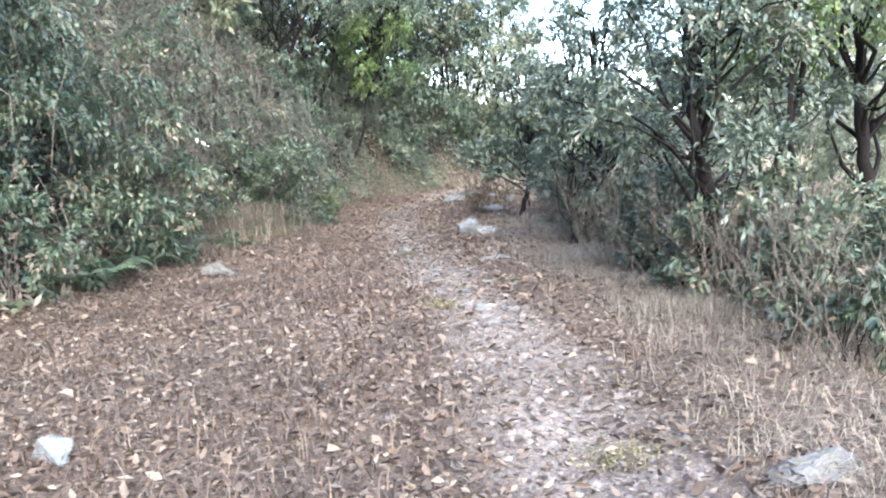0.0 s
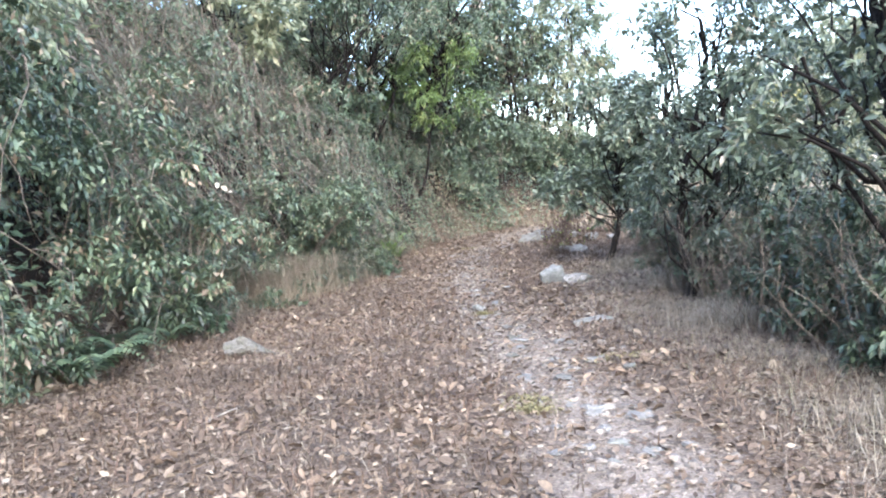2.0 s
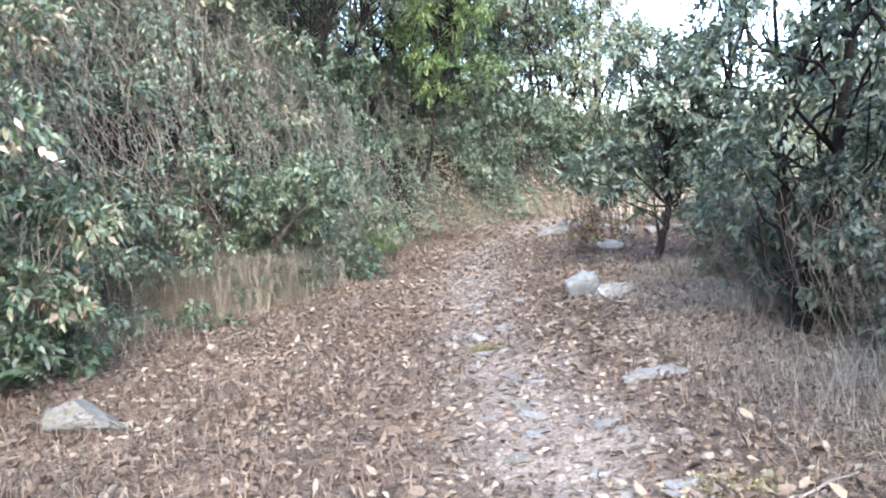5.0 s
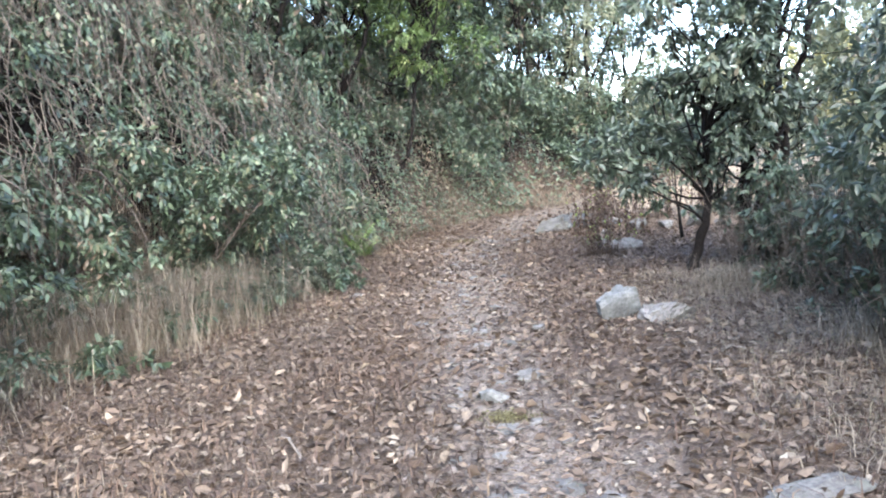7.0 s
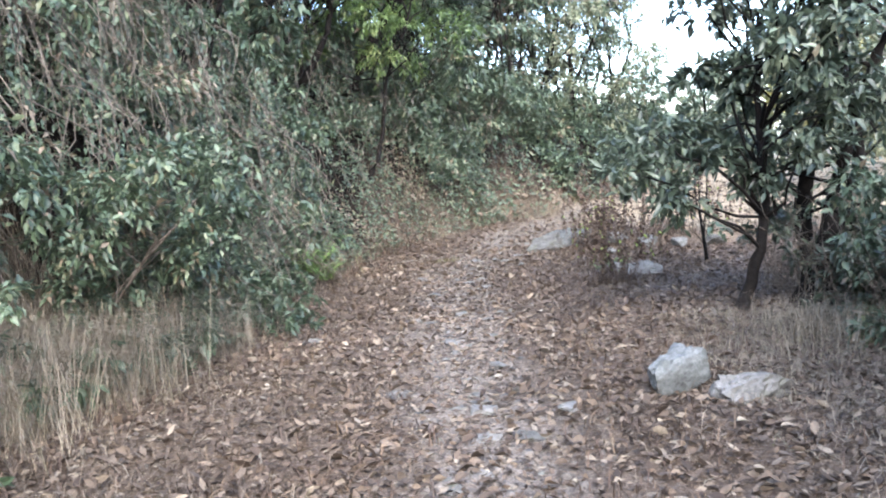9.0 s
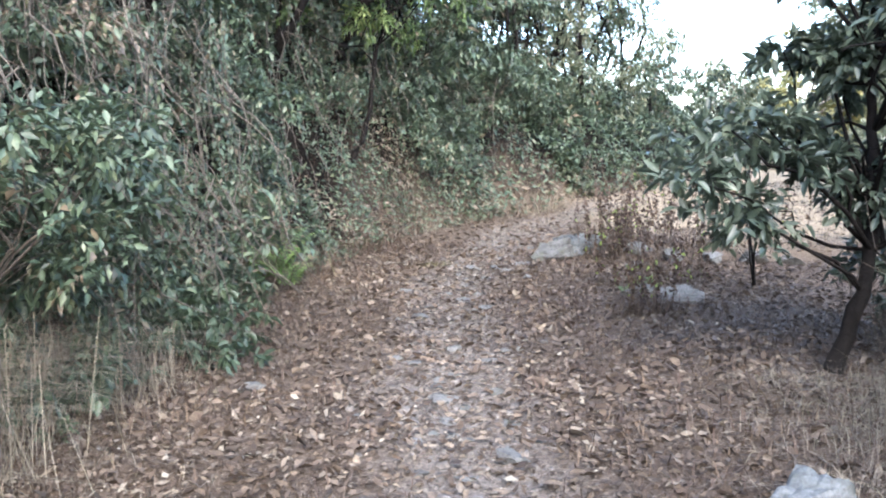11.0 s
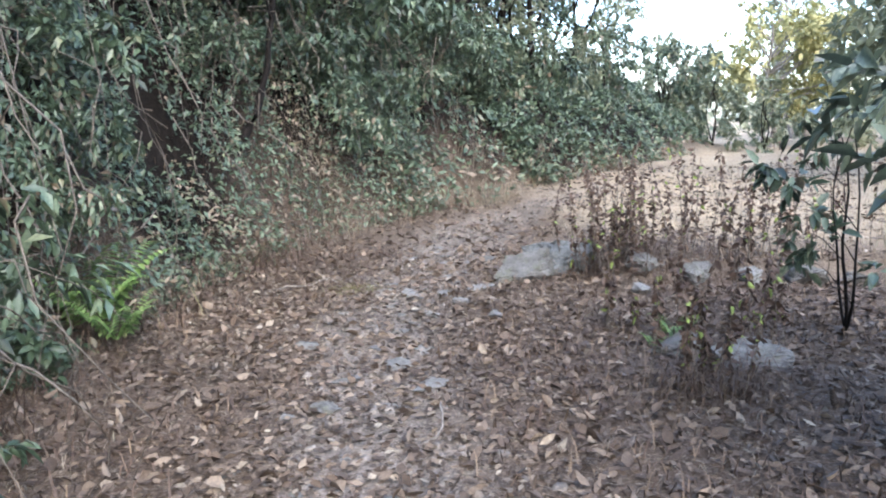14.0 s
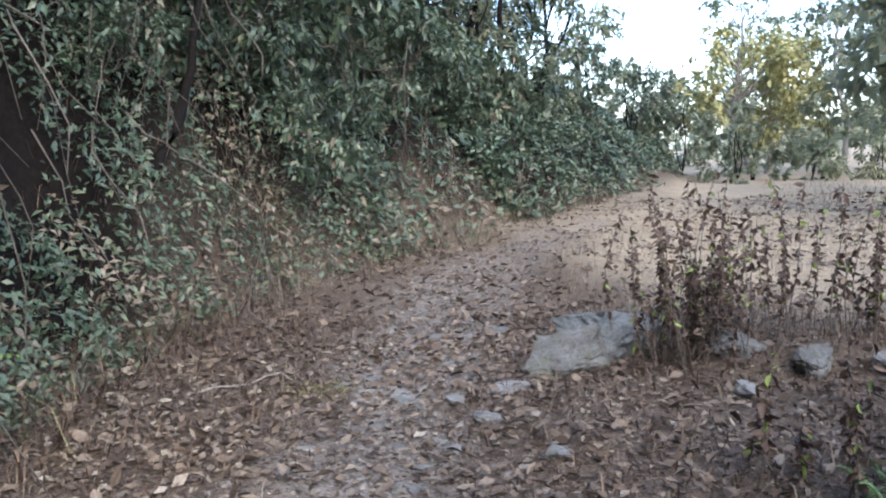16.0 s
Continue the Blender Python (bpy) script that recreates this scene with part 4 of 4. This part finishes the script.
def dry_grass():
    rng = np.random.RandomState(31)
    n = 68000
    y = rng.uniform(2.2, 31, n)
    x = rng.uniform(-5.2, 4.2, n) + np.maximum(0, np.interp(y, TRAIL_Y, TRAIL_X) - 0.5)
    tr = np.interp(y, TRAIL_Y, TRAIL_X)
    w = waves(x, y, 91, 2.4) + 0.6 * waves(x, y, 92, 7)
    verge = ss(0.9, 1.6, x) * (1 - ss(14, 17, y))
    left = ss(0.9, 1.8, tr - x) * 0.5
    edge = ss(-1.4, -0.1, foot(y) - x) * 0.3
    d = np.clip(0.14 + verge + left + edge + 0.35 * w, 0.02, 1) * (1 - trailness(x, y))
    keep = (rng.uniform(0, 1, n) < d * 0.75) & (x > foot(y) - 0.7)
    x, y, verge = x[keep], y[keep], verge[keep]
    h = rng.uniform(0.02, 0.1, len(x)) * (1 + 0.4 * verge)
    tone = np.clip(rng.beta(2, 2, len(x)) * 0.95 + 0.08 * verge, 0, 1)
    blades(rng, x, y, h, 1.1, 0.0026, tone, M_STRAW, "dry_grass", "short dry tan and brown grass between fallen leaves", 0.8)
    n = 20000
    y = rng.uniform(2.8, 17.5, n)
    x = rng.uniform(1.4, 2.8, n) + 0.22 * rng.normal(0, 1, n) - 0.45 * ss(7, 13, y)
    ok = (waves(x, y, 96, 3.0) + rng.normal(0, 0.6, n) > -0.4) & (trailness(x, y) < 0.3)
    x, y = x[ok], y[ok]
    blades(rng, x, y, rng.uniform(0.03, 0.15, len(x)), rng.uniform(0.3, 1.9, len(x)), 0.0024, np.clip(rng.beta(2.0, 2.0, len(x)) + 0.06 * rng.normal(0, 1, len(x)), 0, 1), M_STRAW, "verge_grass", "fine dry tan and olive grass along the trail verge", 0.8)
    n = 9000
    y = rng.uniform(22.8, 42, n)
    x = rng.uniform(1.0, 20, n)
    ok = x > np.interp(y, TRAIL_Y, TRAIL_X) + 0.7
    x, y = x[ok], y[ok]
    blades(rng, x, y, rng.uniform(0.05, 0.2, len(x)), 0.6, 0.006, rng.uniform(0.3, 0.95, len(x)), M_STRAW, "field_grass", "dry pinkish tan grass of the open field")


dry_grass()


def dead_growth():
    rng = np.random.RandomState(37)
    n = 14000
    y = rng.uniform(9, 36, n)
    d = rng.normal(0.15, 0.4, n)
    ok = waves(y, d, 95, 1.8) + rng.normal(0, 0.5, n) > -0.3
    y, d = y[ok], d[ok]
    x = foot(y) - d
    blades(rng, x, y, rng.uniform(0.06, 0.34, len(x)), rng.uniform(0.4, 1.8, len(x)), 0.004, np.clip(rng.beta(1.6, 1.6, len(x)), 0, 0.95), M_SEED, "dead_undergrowth", "brown dead stems and dry grass along the foot of the bank", 0.6)


dead_growth()


def dead_herbs():
    """Short withered brown weeds standing all over the open ground."""
    rng = np.random.RandomState(39)
    n = 90000
    y = rng.uniform(2.2, 25, n)
    x = rng.uniform(-5, 2.6, n)
    w = waves(x, y, 98, 1.5) + 0.5 * waves(x, y, 99, 5)
    keep = (rng.uniform(0, 1, n) < np.clip(0.42 + 0.55 * w, 0.03, 1) * (1 - trailness(x, y))) & (x > foot(y) - 0.3)
    x, y = x[keep], y[keep]
    n = len(x)
    blades(rng, x, y, 0.03 + 0.13 * rng.uniform(0, 1, n) ** 2, rng.uniform(0.2, 1.6, n), 0.0042, np.clip(rng.beta(2, 1.6, n), 0, 0.92), M_SEED, "withered_weeds", "short withered brown weeds and stems among the fallen leaves", 0.7, "weeds")


dead_herbs()


def tan_weeds():
    """Patches of fine pinkish tan weeds on the bank side of the trail."""
    rng = np.random.RandomState(43)
    n = 34000
    y = rng.uniform(2.4, 16, n)
    x = rng.uniform(-5, -0.6, n)
    w = waves(x, y, 101, 1.7) + 0.5 * waves(x, y, 102, 6)
    keep = (rng.uniform(0, 1, n) < np.clip(0.25 + 0.6 * w + 0.2 * ss(-1.5, -3.0, x), 0.0, 1)) & (x > foot(y) - 0.3) & (trailness(x, y) < 0.2)
    x, y = x[keep], y[keep]
    n = len(x)
    blades(rng, x, y, 0.03 + 0.12 * rng.uniform(0, 1, n) ** 1.5, rng.uniform(0.2, 1.8, n), 0.0026, np.clip(rng.beta(1.6, 2.2, n), 0.05, 1), M_LITTER, "tan_weeds", "fine pinkish tan withered weeds in loose patches", 0.7, "weeds")


tan_weeds()


def dead_tangle(x0, y0, rad, count, h, seed):
    rng = np.random.RandomState(seed)
    x, y = x0 + rng.normal(0, rad * 0.5, count), y0 + rng.normal(0, rad * 0.4, count)
    blades(rng, x, y, h * rng.uniform(0.2, 1.1, count), rng.uniform(0.3, 1.9, count), 0.0032, np.clip(rng.beta(2.2, 1.5, count), 0, 0.93), M_SEED, "dead_tangle", "low tangle of dead brown twigs and stems", 0.8)


for i, (x, y, rad, c, h) in enumerate([(0.9, 19.75, 0.35, 420, 0.28), (1.35, 22.95, 0.45, 420, 0.34), (2.3, 22.9, 0.6, 260, 0.28), (1.9, 19.2, 0.7, 260, 0.16)]):
    dead_tangle(x, y, rad, c, h, 450 + i)


def moss_patch(x0, y0, rad, seed):
    rng = np.random.RandomState(seed)
    n = 520
    x, y = x0 + rng.normal(0, rad * 0.6, n), y0 + rng.normal(0, rad * 0.4, n)
    P = np.stack([x, y, land(x, y) + rng.uniform(0.005, 0.04, n)], 1)
    me = leaf_mesh("moss_patch", P, rng.normal(0, 1, (n, 3)) * [1, 1, 0.6], rng.normal(0, 0.4, (n, 3)) + [0, 0, 1], 0.022, 0.012, rng.beta(2, 2, n), M_MOSS, cheap=True)
    tagged(new("moss_patch", me), "patch of yellowish green moss on the ground", "moss", kind="stuff")


for i, (x, y, rad) in enumerate(MOSS):
    moss_patch(x, y, rad, 470 + i)


def straw_mound(x0, y0, r, count, h, seed):
    rng = np.random.RandomState(seed)
    x, y = x0 + rng.normal(0, r * 0.5, count), y0 + rng.normal(0, r * 0.5, count)
    blades(rng, x, y, h * rng.uniform(0.15, 1.3, count) ** 1.2, rng.uniform(0.3, 1.25, count), 0.0021, np.clip(rng.beta(2.8, 1.6, count), 0, 0.9), M_STRAW, "straw_tuft", "arching mound of pale dry grass by the bank", 0.9)


for i, (x, y, r, c, h) in enumerate([(-3.9, 16.0, 0.8, 1500, 0.8), (-4.2, 14.8, 0.8, 1500, 0.8), (-4.5, 16.8, 0.5, 700, 0.8), (-3.4, 17.4, 0.6, 500, 0.45), (-3.7, 18.6, 0.4, 700, 0.4), (-4.6, 13.2, 0.8, 700, 0.4), (2.2, 13.6, 0.5, 500, 0.3), (2.1, 10.4, 0.7, 700, 0.3), (2.2, 6.8, 0.6, 600, 0.2), (2.0, 16.4, 0.6, 500, 0.3), (1.3, 23.3, 0.4, 120, 0.35), (-1.9, 26.6, 0.6, 350, 0.4), (0.7, 30.0, 0.8, 400, 0.4)]):
    straw_mound(x, y, r, int(c * 1.9), h, 400 + i)


def stalk_clump(x, y, r, count, height, seed, label):
    """Upright dry stalks with withered seed leaves along them."""
    rng = np.random.RandomState(seed)
    ob = empty_at("dry_stalks", x, y, zland(x, y))
    T = Tubes()
    P, D = [], []
    for _ in range(count):
        bx, by = rng.normal(0, r * 0.55), rng.normal(0, r * 0.4)
        zz = zland(x + bx, y + by) - ob.location.z - 0.02
        h = height * rng.uniform(0.35, 1.15)
        line = bend(rng, (bx, by, zz), (bx + rng.normal(0, 0.12) * h, by + rng.normal(0, 0.1) * h, zz + h), 6, 0.018)
        T.add(line, np.linspace(0.006, 0.0025, 6), 3)
        for u in np.arange(0.3, 1.0, 0.035):
            if rng.uniform() < 0.8:
                f = u * 5
                j = min(4, int(f))
                p = line[j] + (line[j + 1] - line[j]) * (f - j)
                for _k in range(2):
                    P.append(p)
                    D.append([rng.normal(0, 0.7), rng.normal(0, 0.7), rng.normal(-0.6, 0.5)])
    P, D = np.array(P), np.array(D)
    n = len(P)
    L = rng.uniform(0.026, 0.07, n)
    part(ob, "stem", T.mesh("stalk", M_VINE))
    part(ob, "foliage", leaf_mesh("seed_leaf", P, D, rng.normal(0, 1, (n, 3)), L, L * 0.5, np.where(rng.uniform(0, 1, n) < 0.07, 1.0, rng.beta(1.5, 2, n) * 0.9), M_SEED), "stuff")
    tagged(ob, label, "dry plant", "dry stalks at the field edge")


SL = "cluster of upright dry brown weed stalks with withered leaves"
stalk_clump(1.2, 22.9, 0.42, 52, 1.12, 501, SL)
stalk_clump(1.95, 23.05, 0.3, 10, 1.0, 502, SL)
stalk_clump(2.55, 22.9, 0.3, 16, 1.1, 503, SL)
stalk_clump(1.55, 20.45, 0.3, 9, 0.95, 507, "dry brown weed stalks rising from dark twigs")
stalk_clump(0.85, 19.75, 0.22, 16, 0.95, 504, "dry brown weed stalks rising from dark twigs")
stalk_clump(0.95, 20.9, 0.4, 14, 0.6, 505, "short dry brown weeds near a rock")
stalk_clump(3.4, 23.3, 0.5, 12, 0.95, 506, SL)


def fern(x, y, size, fronds, seed, mat, label, name="fern"):
    """Arching fronds with paired leaflets."""
    rng = np.random.RandomState(seed)
    ob = empty_at(name, x, y, zland(x, y))
    T = Tubes()
    P, D, N, L = [], [], [], []
    up = 2.3 if mat is M_LIME else 1.5
    for f in range(fronds):
        a = f / fronds * 6.283 + rng.uniform(-0.3, 0.3)
        o = np.array([math.cos(a), math.sin(a), 0])
        s = size * rng.uniform(0.7, 1.1)
        u = np.linspace(0, 1, 8)[:, None]
        line = o * s * u + np.array([0, 0, 1.0]) * s * (up * u - 1.3 * u ** 2)
        T.add(line, np.linspace(0.005, 0.002, 8), 3)
        side = np.cross(o, [0, 0, 1.0])
        for k in np.linspace(0.2, 0.98, 15):
            p = o * s * k + np.array([0, 0, 1.0]) * s * (up * k - 1.3 * k * k)
            for sg in (-1, 1):
                P.append(p), D.append(side * sg + o * 0.45 + [0, 0, -0.15]), N.append([0, 0, 1.0]), L.append(s * 0.34 * (1.1 - k))
    L = np.array(L)
    part(ob, "stem", T.mesh("frond_stem", M_VINE))
    part(ob, "foliage", leaf_mesh("leaflet", np.array(P), np.array(D), np.array(N), L, L * 0.28 + 0.008, rng.uniform(0, 1, len(L)), mat, 0.1, 0.15), "stuff")
    tagged(ob, label, "fern", "ferns")


FL = "arching green fern at the foot of the bank"
for i, (x, y, s, n, m) in enumerate([(-4.35, 10.3, 0.85, 11, M_FERN), (-4.1, 9.3, 0.7, 10, M_FERN), (-4.2, 11.3, 0.7, 9, M_FERN), (-3.1, 21.35, 0.6, 15, M_LIME), (-2.85, 21.1, 0.4, 11, M_LIME), (-3.5, 18.4, 0.35, 8, M_FERN), (-3.2, 17.6, 0.3, 8, M_FERN), (-3.3, 19.2, 0.35, 9, M_FERN)]):
    fern(x, y, s, n, 600 + i, m, FL)
for i, (x, y, s) in enumerate([(1.05, 20.75, 0.17), (0.85, 20.55, 0.11), (1.25, 21.0, 0.1)]):
    fern(x, y, s, 7, 620 + i, M_LIME, "small bright green seedling among dry leaves", "green_seedling")


def fallen_stick(x, y, turn, ln, seed):
    rng = np.random.RandomState(seed)
    ob = empty_at("fallen_stick", x, y, zland(x, y) + 0.02)
    ob.rotation_euler = (0, 0, radians(turn))
    T = Tubes()
    T.add(bend(rng, (0, 0, 0), (ln, 0, 0.02), 7, 0.05), np.linspace(0.009, 0.005, 7), 5)
    part(ob, "stick", T.mesh("stick", M_PALEBARK))
    tagged(ob, "thin pale fallen stick on the leaves", "stick", "sticks on the ground")


for i, (x, y, a, l) in enumerate([(-0.75, 19.2, 75, 0.55), (-1.6, 11.9, 120, 0.4), (0.9, 8.9, 30, 0.4), (1.0, 13.6, -30, 0.45), (-2.4, 7.4, 60, 0.5), (-2.0, 22.9, 10, 0.6)]):
    fallen_stick(x, y, a, l, 700 + i)


def pale_leaves(x, y, z, count, size, seed, label):
    """A few bleached leaves caught on a plant."""
    rng = np.random.RandomState(seed)
    P = np.array([x, y, z]) + rng.normal(0, size * 0.9, (count, 3)) * [1, 1, 0.7]
    D = rng.normal(0, 0.5, (count, 3)) + [0.6, -0.5, 0.1]
    N = rng.normal(0, 0.3, (count, 3)) + [0, -0.5, 1]
    L = size * rng.uniform(0.8, 1.2, count)
    me = leaf_mesh("pale_leaf", P, D, N, L, L * 0.55, np.full(count, 1.0), M_LITTER, 0.1, 0.1)
    tagged(new("pale_leaf", me), label, "leaf")


pale_leaves(-2.62, 21.3, zland(-2.7, 21.4) + 0.36, 1, 0.12, 801, "single bleached white leaf caught on a fern")
pale_leaves(-3.14, 10.7, 1.6, 5, 0.09, 802, "bleached white leaves caught on a shrub")
